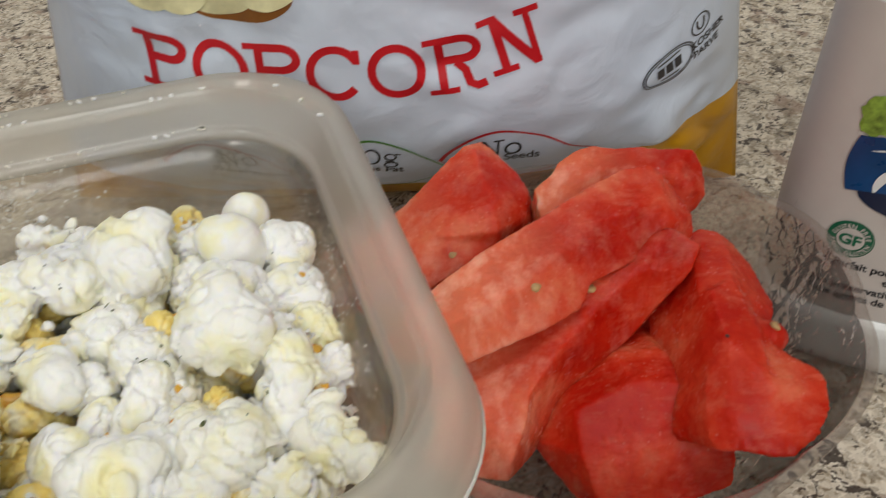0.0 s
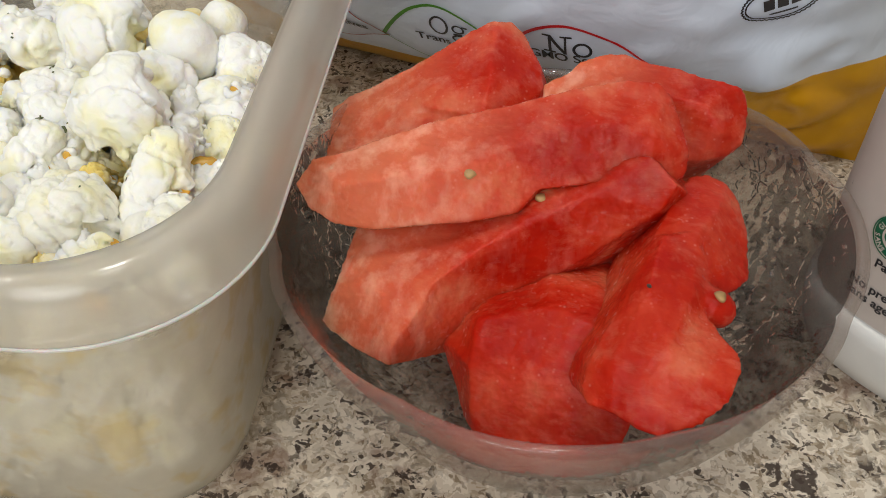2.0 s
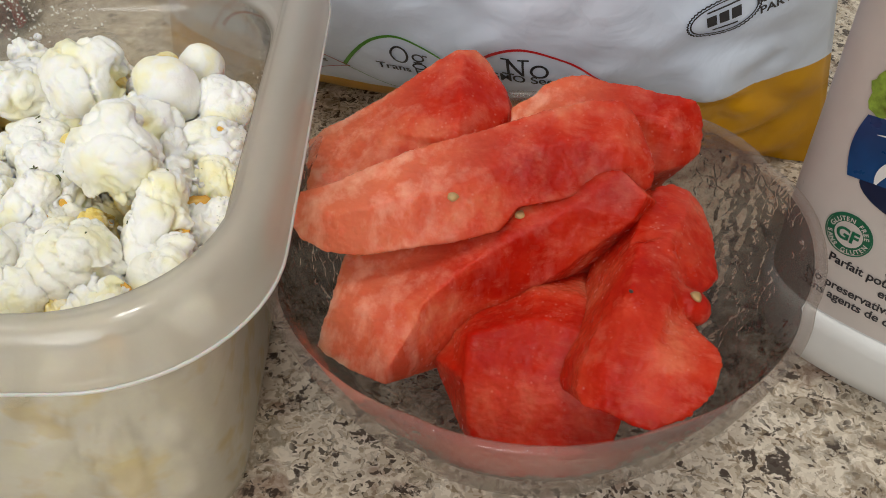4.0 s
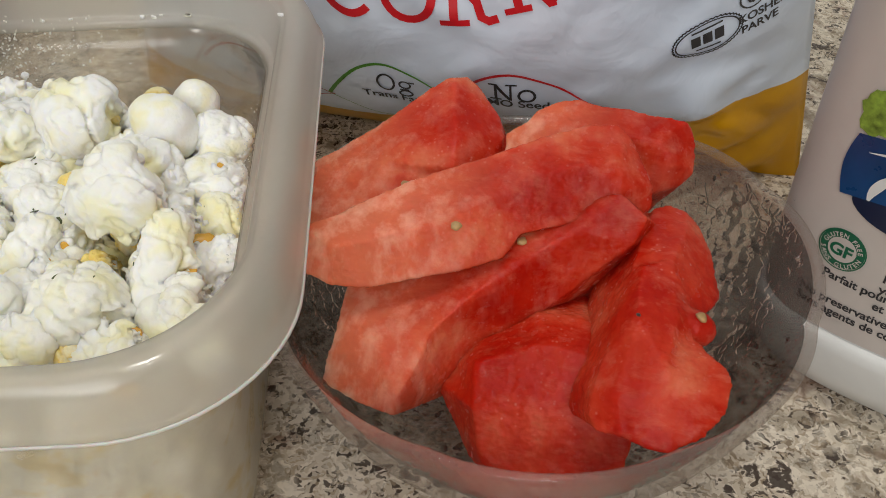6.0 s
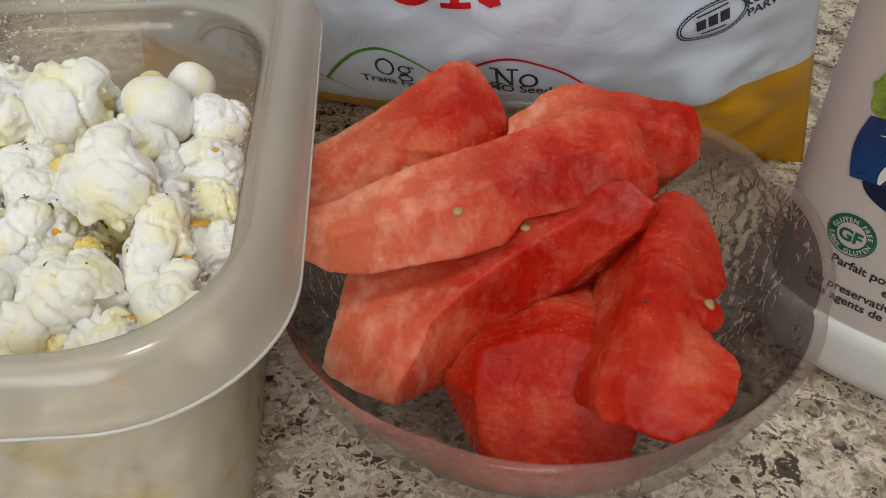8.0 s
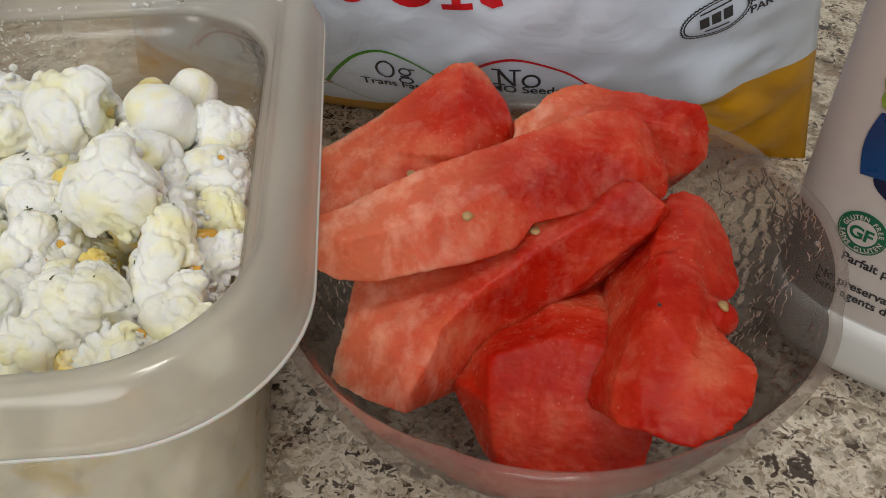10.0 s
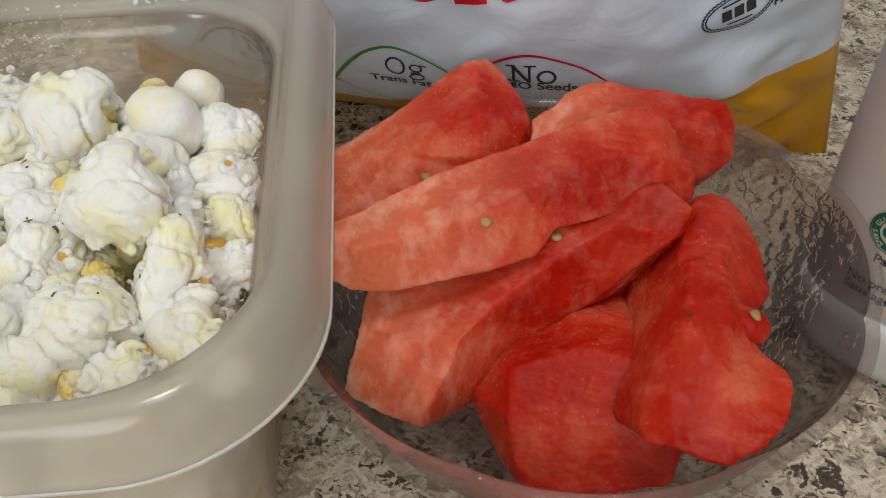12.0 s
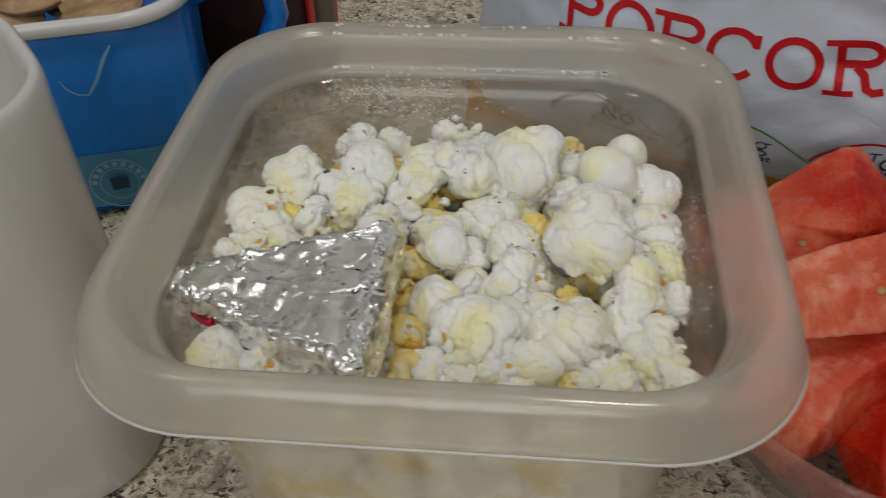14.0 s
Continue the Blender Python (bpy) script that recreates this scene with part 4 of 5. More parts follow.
def slab_letter(ch, w, h, t):
    """A slab-serif capital of strokes, its foot at (0, 0)."""
    def arc(cx, cy, rx, ry, a0, a1, n=22):
        return [(cx + rx * math.cos(radians(a0 + (a1 - a0) * i / n)), cy + ry * math.sin(radians(a0 + (a1 - a0) * i / n))) for i in range(n + 1)]
    foot = lambda x, y, l: bar(x, y, l, t * 0.75)
    if ch == "O":
        return ribbon(arc(w / 2, h / 2, w / 2 - t / 2, h / 2 - t / 2, 0, 343), t, closed=True)
    if ch == "C":
        return join(ribbon(arc(w / 2, h / 2, w / 2 - t / 2, h / 2 - t / 2, 28, 318), t), ribbon([(w * 0.88, h * 0.66), (w * 0.88, h * 0.90)], t * 0.8))
    stem = ribbon([(w * 0.24, h * k / 4) for k in range(5)], t)
    if ch in "PR":
        bowl = ribbon([(w * 0.24, h - t / 2)] + arc(w * 0.60, h * 0.74, w * 0.28, h * 0.26 - t / 2, 90, -90) + [(w * 0.24, h * 0.48 + t / 2)], t)
        bits = [stem, bowl, foot(w * 0.24, t * 0.375, w * 0.52), foot(w * 0.12, h - t * 0.375, w * 0.28)]
        if ch == "R":
            bits += [ribbon([(w * 0.50, h * 0.50), (w * 0.64, h * 0.36), (w * 0.70, h * 0.12), (w * 0.82, t * 0.4), (w * 0.98, t * 0.7)], t)]
        return join(*bits)
    return join(stem, ribbon([(w * 0.80, h * k / 4) for k in range(5)], t * 0.75), ribbon([(w * 0.22, h * 0.97), (w * 0.40, h * 0.66), (w * 0.60, h * 0.33), (w * 0.80, h * 0.03)], t * 1.15),
                foot(w * 0.22, t * 0.375, w * 0.46), foot(w * 0.12, h - t * 0.375, w * 0.30), foot(w * 0.82, h - t * 0.375, w * 0.42))


# word in red: letter, left x, foot z, turn
for ch, x, z, a in (("P", -0.0815, 0.0940, -1), ("O", -0.0605, 0.0937, -2), ("P", -0.0405, 0.0930, -1), ("C", -0.0195, 0.0920, 0), ("O", 0.0025, 0.0918, 2), ("R", 0.0245, 0.0930, 7), ("N", 0.0470, 0.0990, 17)):
    bm = turn2(slab_letter(ch, 0.0205, 0.0222, 0.0030), a, x, z)
    part("letter", laid(finer(bm), on_bag), RED_INK, bag, "red slab-serif letter " + ch)


def words(text, x, z, size, material, turn=0.0, bold=0.0, surface=on_bag, parent=bag, name="lettering", spacing=1.0):
    bm = turn2(letters(text, size, bold, spacing), turn, x, z)
    return part(name, laid(finer(bm, 0.004), surface), material, parent, "printed words " + text)


def lens(x0, x1, z0, rise, drop, material, skew=0.0, early=0.8):
    """A pointed leaf outline: a bold upper arch and a thin lower one."""
    n = 28
    up = [(x0 + (x1 - x0) * i / n, z0 + skew * i / n + rise * math.sin(math.pi * (i / n) ** early) ** 1.25) for i in range(n + 1)]
    dn = [(x0 + (x1 - x0) * i / n, z0 + skew * i / n - drop * math.sin(math.pi * (i / n) ** 0.9) ** 1.25) for i in range(n + 1)]
    part("arch", laid(ribbon(up, [0.0016 - 0.0011 * i / n for i in range(n + 1)]), on_bag), material, bag)
    part("arch", laid(ribbon(dn, 0.0004), on_bag), material, bag)


lens(-0.0268, 0.0340, 0.0486, 0.0212, 0.016, GREEN_INK, 0.002)
lens(0.0260, 0.0880, 0.0575, 0.0170, 0.016, RED_INK, -0.001, 0.68)
lens(-0.0870, -0.0245, 0.0500, 0.0180, 0.014, DARK_RED_INK, -0.002)


def oval(cx, cz, rx, rz, t):
    return ribbon([(cx + rx * math.cos(radians(a * 10)), cz + rz * math.sin(radians(a * 10))) for a in range(36)], t, True)


def no_word(x, z, turn, k=1.0):
    """The word No in slab-serif strokes."""
    bm = join(slab_letter("N", 0.0098 * k, 0.0090 * k, 0.0011 * k), oval(0.0137 * k, 0.0030 * k, 0.0029 * k, 0.0030 * k, 0.0010 * k))
    part("lettering", laid(finer(turn2(bm, turn, x, z)), on_bag), BLACK_INK, bag, "printed word No")


zero_g = join(oval(0.0034, 0.0046, 0.0032, 0.0044, 0.0009), oval(0.0108, 0.0042, 0.0021, 0.0019, 0.0008), oval(0.0108, -0.0008, 0.0025, 0.0016, 0.0008), bar(0.0137, 0.0061, 0.0022, 0.0008), bar(0.0104, 0.0014, 0.0034, 0.0009))
part("lettering", laid(finer(turn2(zero_g, -2, -0.0040, 0.0568)), on_bag), BLACK_INK, bag, "printed figure 0 and letter g")
words("Trans Fat", -0.0115, 0.0512, 0.0060, BLACK_INK, -3, 0.0001)
no_word(0.0405, 0.0606, -1)
words("GMO Seeds", 0.0345, 0.0562, 0.0062, BLACK_INK, 0, 0.0001)
no_word(-0.0620, 0.0560, -4, 0.95)
words("Preservatives", -0.0660, 0.0490, 0.0058, BLACK_INK, -4, 0.0001)
words("KOSHER", 0.1245, 0.0878, 0.0043, BLACK_INK, 12, 0.0001)
words("PARVE", 0.1262, 0.0836, 0.0043, BLACK_INK, 12, 0.0001)
# oval seal with plain bars for its lettering
ring2 = [(0.0104 * math.cos(radians(a * 5)), 0.0062 * math.sin(radians(a * 5))) for a in range(72)]
teeth = [((0.0112 + 0.0004 * (a % 2)) * math.cos(radians(a * 4)), (0.0070 + 0.0004 * (a % 2)) * math.sin(radians(a * 4))) for a in range(90)]
seal = join(ribbon(ring2, 0.0005, True), ribbon(teeth, 0.0006, True), bar(-0.0038, 0, 0.0030, 0.0042), bar(0.0, 0, 0.0030, 0.0042), bar(0.0038, 0, 0.0030, 0.0042), bar(0, 0.0040, 0.010, 0.0007), bar(0, -0.0040, 0.008, 0.0007))
part("seal", laid(turn2(seal, 12, 0.1145, 0.0865), on_bag), BLACK_INK, bag, "oval black seal with a toothed edge")
uring = [(0.0042 * math.cos(radians(a * 10)), 0.0042 * math.sin(radians(a * 10))) for a in range(36)]
ush = ribbon([(-0.0016, 0.0022), (-0.0016, -0.0004), (-0.0010, -0.0018), (0.0, -0.0022), (0.0010, -0.0018), (0.0016, -0.0004), (0.0016, 0.0022)], 0.0008)
part("seal", laid(turn2(join(ribbon(uring, 0.0006, True), ush), 12, 0.1275, 0.0975), on_bag), BLACK_INK, bag, "small round black seal")
# printed picture of popcorn over the word
for i, (x, z, rx, rz, mat) in enumerate(((-0.040, 0.1325, 0.020, 0.0095, BROWN_INK), (-0.046, 0.1335, 0.013, 0.0080, CREAM_INK), (-0.072, 0.1310, 0.010, 0.0065, CREAM_INK), (-0.060, 0.1340, 0.011, 0.0090, CREAM_INK), (-0.030, 0.1365, 0.012, 0.0080, CREAM_INK))):
    part("picture", laid(disc(x, z, rx, rz), lambda s, h, k=i: on_bag(s, h) - Vector((0, 0.0003 * k, 0))), mat, bag, "printed popcorn picture")

# ---- dressing bottle ----
BOT_AT, BOT_TURN = Vector((0.1990, 0.2880, 0.0)), -21.0
bottle = thing("dressing_bottle", BOT_AT, "white plastic bottle with a pale printed label, standing on the countertop", "bottle")
be = Vector((math.cos(radians(BOT_TURN)), math.sin(radians(BOT_TURN)), 0))
bn = Vector((be.y, -be.x, 0))


def bottle_size(z):
    t = min(1.0, z / 0.032)
    grow = math.sqrt(max(0.0, 1 - (1 - t) ** 2))
    a, b = 0.044 + 0.008 * grow, 0.020 + 0.0100 * grow
    a -= 0.003 * max(0.0, z - 0.06) / 0.09
    if z > 0.15:
        k = math.cos(min(1.0, (z - 0.15) / 0.035) * math.pi / 2)
        a, b = 0.014 + (a - 0.014) * k, 0.014 + (b - 0.014) * k
    return a, b


def bottle_ring(z, grow=0.0, n=96, flat=3.2):
    a, b = bottle_size(z)
    pts = []
    for i in range(n):
        c, s = math.cos(2 * math.pi * i / n), math.sin(2 * math.pi * i / n)
        x = math.copysign(abs(c) ** (2 / flat), c) * (a + grow)
        y = math.copysign(abs(s) ** (2 / flat), s) * (b + grow)
        pts.append(BOT_AT + be * x - bn * y + Vector((0, 0, z)))
    return pts


part("body", loft([bottle_ring(z) for z in (0.0, 0.0008, 0.003, 0.008, 0.014, 0.020, 0.026, 0.030, 0.034, 0.06, 0.10, 0.14, 0.15, 0.157, 0.164, 0.171, 0.178, 0.184)]), WHITE_PLASTIC, bottle)
part("label", loft([bottle_ring(z, 0.0004) for z in (0.033, 0.0335, 0.05, 0.07, 0.09, 0.11, 0.13, 0.146, 0.1465)], caps=False), LABEL_PAPER, bottle, "pale pinkish paper label with printing")
part("foot", loft([bottle_ring(z, g) for z, g in ((0.004, 0.0), (0.006, 0.0012), (0.014, 0.0020), (0.026, 0.0024), (0.0300, 0.0022), (0.0318, 0.0010), (0.0322, 0.0))], caps=False), WHITE_PLASTIC, bottle, "broad rounded white foot under the label")
cap = [[BOT_AT + Vector((r * math.cos(2 * math.pi * i / 48), r * math.sin(2 * math.pi * i / 48), z)) for i in range(48)] for r, z in ((0.016, 0.183), (0.0165, 0.185), (0.0160, 0.208), (0.015, 0.210))]
part("cap", loft(cap), WHITE_PLASTIC, bottle)


def on_bottle(s, h, lift=0.0007):
    a, b = bottle_size(h)
    d = b * max(0.0, 1 - abs(min(0.999, abs(s) / a)) ** 3.2) ** (1 / 3.2)
    return BOT_AT + be * s + bn * (d + lift) + Vector((0, 0, h))


def bottle_words(text, s, z, size, bold=0.0001, mat=BLACK_INK, turn=0.0):
    words(text, s, z, size, mat, turn, bold, on_bottle, bottle)


G = (-0.0285, 0.0655)
part("badge", laid(disc(*G, 0.0069, 0.0069), on_bottle), BADGE_GREEN, bottle, "round dark green gluten-free badge")
part("badge", laid(disc(*G, 0.0044, 0.0044), lambda s, h: on_bottle(s, h, 0.0010)), LABEL_PAPER, bottle)
part("badge", laid(ribbon([(G[0] + 0.0072 * math.cos(radians(a * 9)), G[1] + 0.0072 * math.sin(radians(a * 9))) for a in range(40)], 0.0004, True), lambda s, h: on_bottle(s, h, 0.0010)), BADGE_GREEN, bottle)
words("GF", G[0] - 0.0037, G[1] - 0.0020, 0.0058, BADGE_GREEN, 0, 0.0002, lambda s, h: on_bottle(s, h, 0.0013), bottle)


def round_words(text, a0, a1, r, inward):
    for i, ch in enumerate(text):
        if ch == " ":
            continue
        a = a0 + (a1 - a0) * i / (len(text) - 1)
        bm = letters(ch, 0.0021, 0.00005)
        cx = sum(v.co.x for v in bm.verts) / len(bm.verts)
        bmesh.ops.translate(bm, verts=bm.verts, vec=(-cx, -0.0008, 0))
        bm = turn2(bm, a - 90 if not inward else a + 90, G[0] + r * math.cos(radians(a)), G[1] + r * math.sin(radians(a)))
        part("lettering", laid(bm, lambda s, h: on_bottle(s, h, 0.0012)), LABEL_PAPER, bottle)


round_words("GLUTEN FREE", 165, 15, 0.0056, False)
round_words("SANS GLUTEN", 195, 345, 0.0056, True)
bottle_words("For all", -0.0150, 0.0605, 0.0046)
bottle_words("your meals", -0.0150, 0.0562, 0.0046)
bottle_words("Parfait pour les repas", -0.0318, 0.0535, 0.0043)
bottle_words("et vos amis", -0.0150, 0.0493, 0.0043)
bottle_words("No preservatives", -0.0372, 0.0440, 0.0043)
bottle_words("Sans agents de conservation", -0.0372, 0.0399, 0.0043)
# blue emblem with a lettuce print above it
shield = bmesh.new()
rows = []
for j in range(9):
    h = 0.0840 + 0.0205 * j / 8
    half = 0.026 * (0.93 + 0.07 * math.sin(math.pi * j / 8))
    rows.append([shield.verts.new((-0.0105 + half * (-1 + 2 * i / 24), h + 0.003 * (1 - ((i - 12) / 12) ** 2), 0)) for i in range(25)])
for a, b in zip(rows, rows[1:]):
    for i in range(24):
        shield.faces.new((a[i], a[i + 1], b[i + 1], b[i]))
part("emblem", laid(shield, lambda s, h: on_bottle(s, h, 0.0012)), BADGE_BLUE, bottle, "dark blue emblem with a white swoosh")
part("emblem", laid(disc(-0.0085, 0.0850, 0.0225, 0.0085), lambda s, h: on_bottle(s, h, 0.0010)), BADGE_NAVY, bottle)
part("emblem", laid(join(ribbon([(-0.0305 + 0.02 * i / 10, 0.1005 + 0.0035 * math.sin(i / 10 * 1.6)) for i in range(11)], [0.0002 + 0.0009 * math.sin(math.pi * i / 10) for i in range(11)]),
                         ribbon([(-0.0265 + 0.006 * (i / 10) ** 2, 0.0860 + 0.0115 * i / 10) for i in range(11)], [0.0008 + 0.0022 * math.sin(math.pi * i / 10) for i in range(11)])), lambda s, h: on_bottle(s, h, 0.0016)), WHITE_PLASTIC, bottle)
rl = random.Random(12)
leaf = [disc(-0.013 + rl.uniform(-0.021, 0.023), 0.1080 + rl.uniform(-0.004, 0.010), rl.uniform(0.002, 0.0045), rl.uniform(0.002, 0.004), 9, 1) for _ in range(46)]
for i, b in enumerate(leaf):
    for v in b.verts:
        v.co.x += rl.uniform(-0.0006, 0.0006)
        v.co.y += rl.uniform(-0.0006, 0.0006)
        v.co.z = 0.00002 * i
spread = join(*leaf)
for v in spread.verts:
    z = v.co.z
    v.co = on_bottle(v.co.x, v.co.y, 0.0008 + z)
part("lettuce_print", spread, LETTUCE, bottle, "printed green lettuce leaves", smooth=False)
for i in range(9):
    part("lettering", laid(bar(-0.0478, 0.070 + 0.0085 * i, 0.0008, 0.0022, 2), on_bottle), BLACK_INK, bottle)

# ---- white ceramic canister ----
CAN = Vector((-0.2160, 0.1360, 0.0))
can = thing("ceramic_canister", CAN, "white glazed ceramic canister, open on top, beside the popcorn container", "canister")
part("body", box_loft([(0.041, 0.041, 0.030, 0.0), (0.044, 0.044, 0.032, 0.001), (0.046, 0.046, 0.033, 0.004), (0.0465, 0.0465, 0.033, 0.05), (0.0440, 0.0440, 0.033, 0.140), (0.0440, 0.0440, 0.033, 0.1465), (0.0436, 0.0436, 0.033, 0.1490), (0.0425, 0.0425, 0.032, 0.1503), (0.0410, 0.0410, 0.031, 0.1500), (0.0400, 0.0400, 0.030, 0.1485), (0.0393, 0.0393, 0.029, 0.145), (0.0412, 0.0412, 0.029, 0.008), (0.034, 0.034, 0.024, 0.005)], 58, CAN), CERAMIC, can)

# ---- blue tub with a handle ----
BLU, BLU_TURN = Vector((-0.3190, 0.2880, 0.0)), 34.8
blue = thing("biscuit_tub", BLU, "glossy blue plastic tub with white rim and handle, holding biscuits", "tub")
part("body", box_loft([(0.062, 0.046, 0.02, 0.0), (0.066, 0.050, 0.024, 0.002), (0.068, 0.052, 0.026, 0.010), (0.072, 0.056, 0.030, 0.098), (0.0705, 0.0545, 0.028, 0.099), (0.066, 0.050, 0.025, 0.012), (0.060, 0.044, 0.02, 0.008)], BLU_TURN, BLU), BLUE_PLASTIC, blue)
part("rim", box_loft([(0.0722, 0.0562, 0.030, 0.0965), (0.0750, 0.0590, 0.032, 0.0985), (0.0755, 0.0595, 0.033, 0.1020), (0.0740, 0.0580, 0.032, 0.1045), (0.0715, 0.0555, 0.030, 0.1040), (0.0700, 0.0540, 0.028, 0.1000)], BLU_TURN, BLU, close=True), WHITE_PLASTIC, blue, "white rounded rim")
part("label", box_loft([(0.0684, 0.0524, 0.0264, 0.006), (0.0690, 0.0530, 0.0268, 0.010), (0.0700, 0.0540, 0.0280, 0.0365)], BLU_TURN, BLU, caps=False), PALE_BLUE, blue, "light blue label band near the base")
tu = Vector((math.cos(radians(BLU_TURN)), math.sin(radians(BLU_TURN)), 0))
tn = Vector((tu.y, -tu.x, 0))


def on_blue(s, h):
    return BLU + tu * s + tn * (0.0537 + 0.0025 * (h - 0.010) / 0.06 + 0.0012) + Vector((0, 0, h))


part("swoosh", laid(ribbon([(0.0145, 0.0777), (0.0166, 0.0730), (0.0205, 0.0697), (0.0250, 0.0690), (0.0302, 0.0760), (0.0348, 0.0849), (0.0395, 0.0915)], [0.0004, 0.0008, 0.0010, 0.0009, 0.0014, 0.0016, 0.0008]), on_blue), PALER_BLUE, blue, "thin pale curved line on the blue side")
EMB = (0.0260, 0.0200)
part("emblem", laid(join(ribbon([(EMB[0] + 0.0135 * math.cos(radians(a * 10)), EMB[1] + 0.0135 * math.sin(radians(a * 10))) for a in range(36)], 0.0007, True), ribbon([(EMB[0] + 0.0088 * math.cos(radians(a * 10)), EMB[1] + 0.0088 * math.sin(radians(a * 10))) for a in range(36)], 0.0005, True)), on_blue), PALER_BLUE, blue, "round pale emblem on the label")
part("emblem", laid(ribbon([(EMB[0] - 0.004, EMB[1]), (EMB[0] + 0.004, EMB[1])], [0.0075, 0.006]), on_blue), NAVY_INK, blue)
for i in range(9):
    a = radians(170 - 20 * i)
    part("lettering", laid(turn2(bar(0, 0, 0.0022, 0.0026, 1), 80 - 20 * i, EMB[0] + 0.0112 * math.cos(a), EMB[1] + 0.0112 * math.sin(a)), on_blue), PALER_BLUE, blue)
hp = [BLU + tu * x + tn * 0.012 + Vector((0, 0, z)) for x, z in ((0.066, 0.088), (0.082, 0.094), (0.098, 0.097), (0.108, 0.090), (0.110, 0.076), (0.103, 0.060), (0.090, 0.046), (0.076, 0.038), (0.066, 0.034))]
rings = []
for i, p in enumerate(hp):
    d = (hp[min(i + 1, len(hp) - 1)] - hp[max(i - 1, 0)]).normalized()
    side2 = tn
    up2 = d.cross(side2).normalized()
    rings.append([p + side2 * 0.010 * math.cos(a) + up2 * 0.0055 * math.sin(a) for a in (2 * math.pi * k / 14 for k in range(14))])
part("handle", loft(rings), BLUE_PLASTIC, blue)
rb = random.Random(4)
for i in range(14):
    x, y = rb.uniform(-0.05, 0.05), rb.uniform(-0.035, 0.035)
    bm = bmesh.new()
    bmesh.ops.create_cone(bm, segments=28, radius1=0.019, radius2=0.019, depth=0.006, cap_ends=True)
    bmesh.ops.bevel(bm, geom=[e for e in bm.edges if abs(e.verts[0].co.z - e.verts[1].co.z) < 1e-6], offset=0.002, segments=2, affect="EDGES")
    roughen(bm, 200, 0.0006, i, 2)
    at = BLU + tu * x * 0.75 + tn * y * 0.75 + Vector((0, 0, 0.080 + 0.0011 * i))
    bm.transform(Matrix.Translation(at) @ Euler((rb.uniform(-0.35, 0.35), rb.uniform(-0.35, 0.35), 0)).to_matrix().to_4x4())
    solid("biscuit", bm, BISCUIT, "round brown biscuit heaped in the blue tub", "biscuit", at=at, group="biscuits in the tub")

# ---- dark pouch behind the tub ----
PCK = Vector((-0.3000, 0.3880, 0.0))
pack = thing("dark_pouch", PCK, "dark brown glossy food pouch with red edge behind blue tub", "pouch")
prof = [(0.066, 0.012, 0.008, 0.0), (0.068, 0.020, 0.012, 0.006), (0.068, 0.026, 0.014, 0.05), (0.068, 0.022, 0.012, 0.11), (0.067, 0.010, 0.006, 0.155), (0.066, 0.003, 0.002, 0.175)]
pm = box_loft(prof, 14, PCK)
part("body", pm, DARK_PACK, pack)
c14, s14 = math.cos(radians(14)), math.sin(radians(14))
part("red_edge", box_loft([(0.0012, hy + 0.0004, min(r, 0.0018), z) for _, hy, r, z in prof[1:]], 14, PCK + Vector((0.0655 * c14, 0.0655 * s14, 0.0))), RED_INK, pack, "bright red strip along the edge")

# ---- seasoning, crumbs and grains ----
bpy.context.view_layer.update()
dg = bpy.context.evaluated_depsgraph_get()
rs = random.Random(21)


def flake(bm, at, normal, size, thick, rnd):
    q = Vector(normal).to_track_quat("Z", "Y").to_matrix() @ Euler((0, 0, rnd.uniform(0, 6.28))).to_matrix()
    k = 6
    w = rnd.uniform(0.35, 0.8)
    up = [bm.verts.new(Vector(at) + q @ Vector((size * math.cos(6.283 * i / k) * rnd.uniform(0.7, 1.1), size * w * math.sin(6.283 * i / k) * rnd.uniform(0.7, 1.1), thick))) for i in range(k)]
    dn = [bm.verts.new(v.co - q @ Vector((0, 0, thick * 1.4))) for v in up]
    bm.faces.new(up)
    for i in range(k):
        bm.faces.new((up[i], dn[i], dn[(i + 1) % k], up[(i + 1) % k]))


herbs = bmesh.new()
for _ in range(44):
    u, v = rs.uniform(-0.062, 0.062), rs.uniform(-0.062, 0.055)
    o = in_box(u, v, 0.16)
    hit, place, nrm, _i, ob, _m = scene.ray_cast(dg, o, Vector((0, 0, -1)))
    if hit and ob.name.startswith("popcorn_piece"):
        flake(herbs, place, nrm, rs.choice((0.0003, 0.0004, 0.0005, 0.0006, 0.0010, 0.0014)), 0.00018, rs)
solid("dried_herbs", herbs, HERB, "dark green dried herb flecks scattered over the popcorn", "seasoning", kind="stuff", smooth=False)

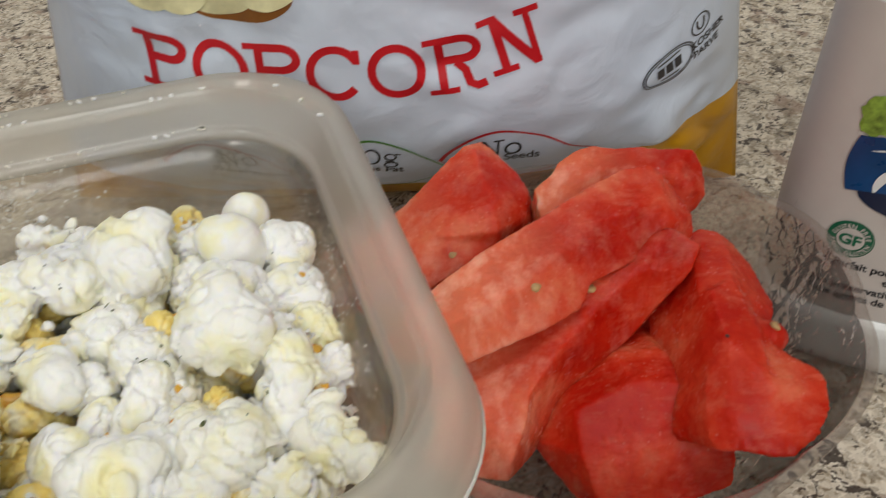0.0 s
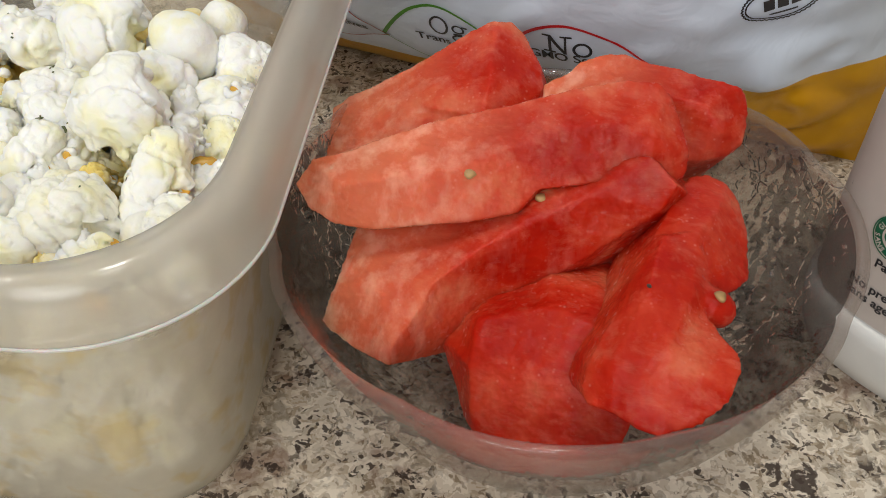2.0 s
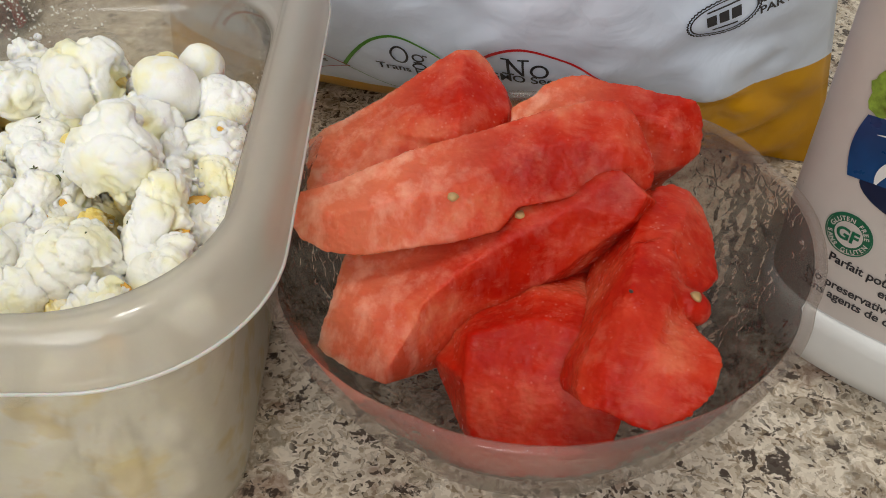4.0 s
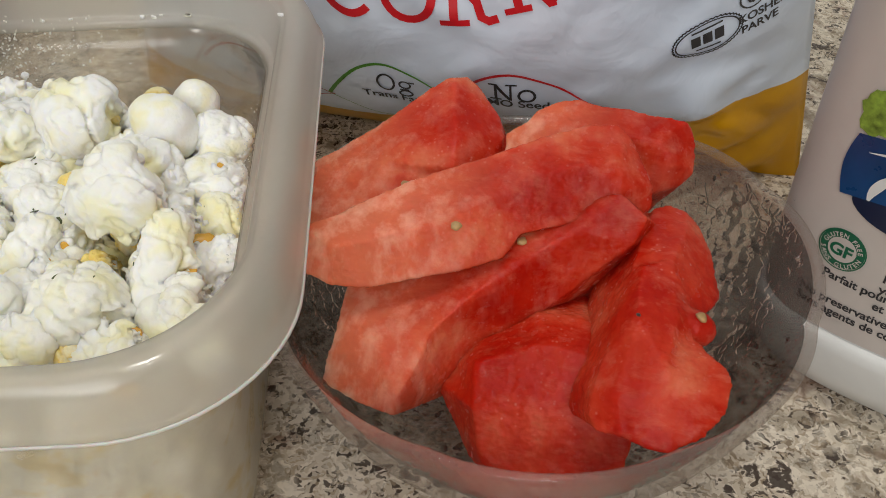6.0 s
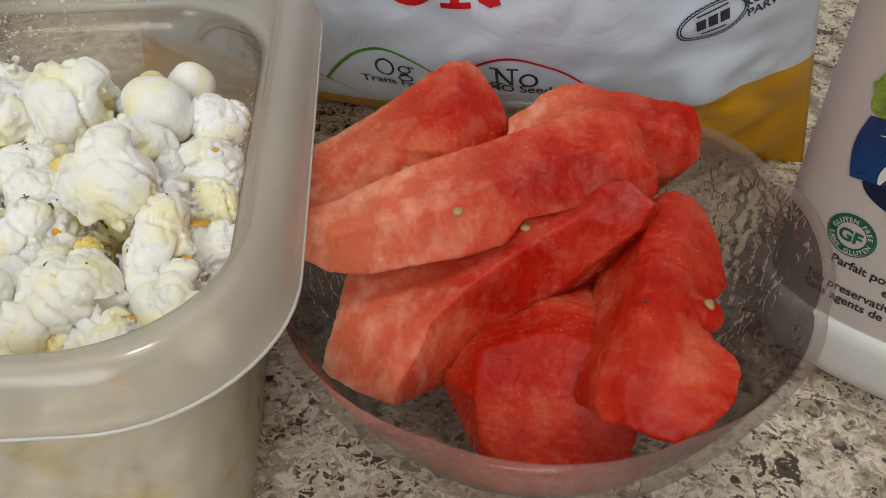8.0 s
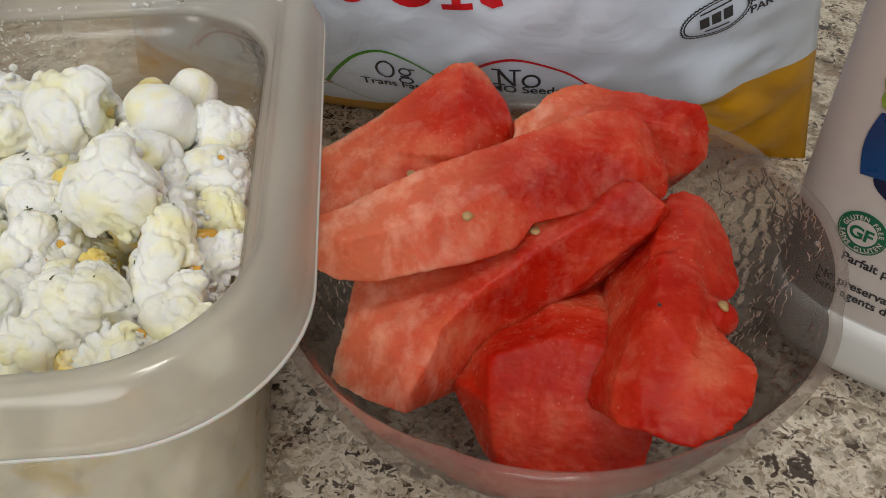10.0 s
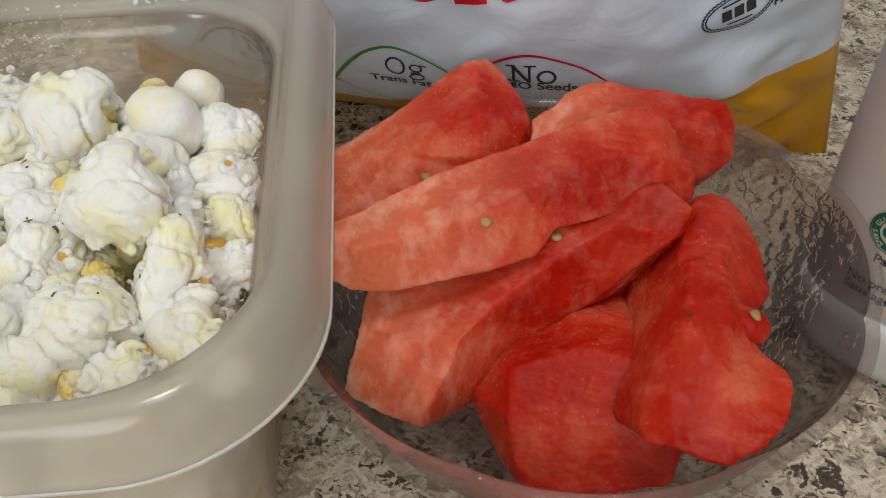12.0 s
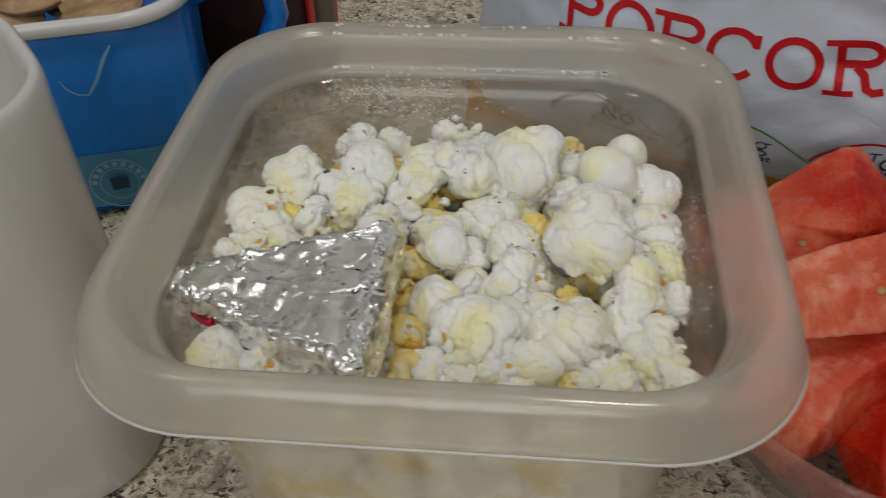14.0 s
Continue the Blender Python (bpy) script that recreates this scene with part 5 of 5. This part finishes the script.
loose = bmesh.new()
count = 0
for _ in range(900):
    u, v = rs.uniform(-0.060, 0.062), rs.uniform(-0.062, 0.052)
    hit, place, nrm, _i, ob, _m = scene.ray_cast(dg, in_box(u, v, 0.16), Vector((0, 0, -1)))
    if hit and ob.name.startswith("popcorn_piece") and 0.078 < place.z < 0.0960 and count < 40:
        one = bmesh.new()
        one.from_mesh(HULLS[count % 6])
        k = rs.uniform(0.4, 0.85)
        one.transform(Matrix.Translation(place + Vector((0, 0, 0.0002))) @ Vector((nrm.x * 0.5, nrm.y * 0.5 - 0.5, 1)).to_track_quat("Z", "Y").to_matrix().to_4x4() @ Matrix.Diagonal((k * 1.3, k, k * 0.9, 1)))
        loose = join(loose, one)
        count += 1
solid("loose_hulls", loose, HULL, "golden corn hulls and broken bits between the popcorn", "corn hulls", kind="stuff")

grains = bmesh.new()
for _ in range(420):
    u, z = rs.gauss(-0.026, 0.020), rs.gauss(0.104, 0.0050)
    if abs(u) > 0.055 or not 0.094 < z < 0.1155:
        continue
    v = (0.0625 + 0.0040 * (z - 0.085) / 0.025) * 1.072 - 0.0002
    flake(grains, in_box(u, v, z), -bv, rs.choice((0.0002, 0.0003, 0.0004, 0.0006)), 0.0002, rs)
for _ in range(90):
    v, z = rs.uniform(-0.04, 0.05), rs.gauss(0.103, 0.006)
    if 0.09 < z < 0.115:
        flake(grains, in_box((0.0625 + 0.0040 * (z - 0.085) / 0.025) * 1.072 - 0.0002, v, z), -bu, rs.choice((0.0002, 0.0003)), 0.0002, rs)
solid("seasoning_grains", grains, SALT, "pale seasoning grains stuck inside the cloudy plastic wall", "seasoning", kind="stuff", smooth=False)

crumbs = bmesh.new()
for _ in range(60):
    u = rs.uniform(-0.062, 0.05)
    h, z = rs.choice(((0.0757, 0.1246), (0.0702, 0.1112), (0.0736, 0.1223)))
    flake(crumbs, in_box(u, h * 1.072 + rs.uniform(-0.0007, 0.0007), z), (0, 0, 1), rs.choice((0.0004, 0.0006, 0.0009, 0.0013)), 0.0004, rs)
for u, v in ((0.0700, 0.0690), (0.0755, 0.0580), (0.0790, 0.0480)):
    flake(crumbs, in_box(u, v, 0.1246), (0, 0, 1), 0.0011, 0.0005, rs)
solid("popcorn_crumbs", crumbs, POPCORN, "tiny cream popcorn crumbs along the container rim", "crumbs", kind="stuff", smooth=False)
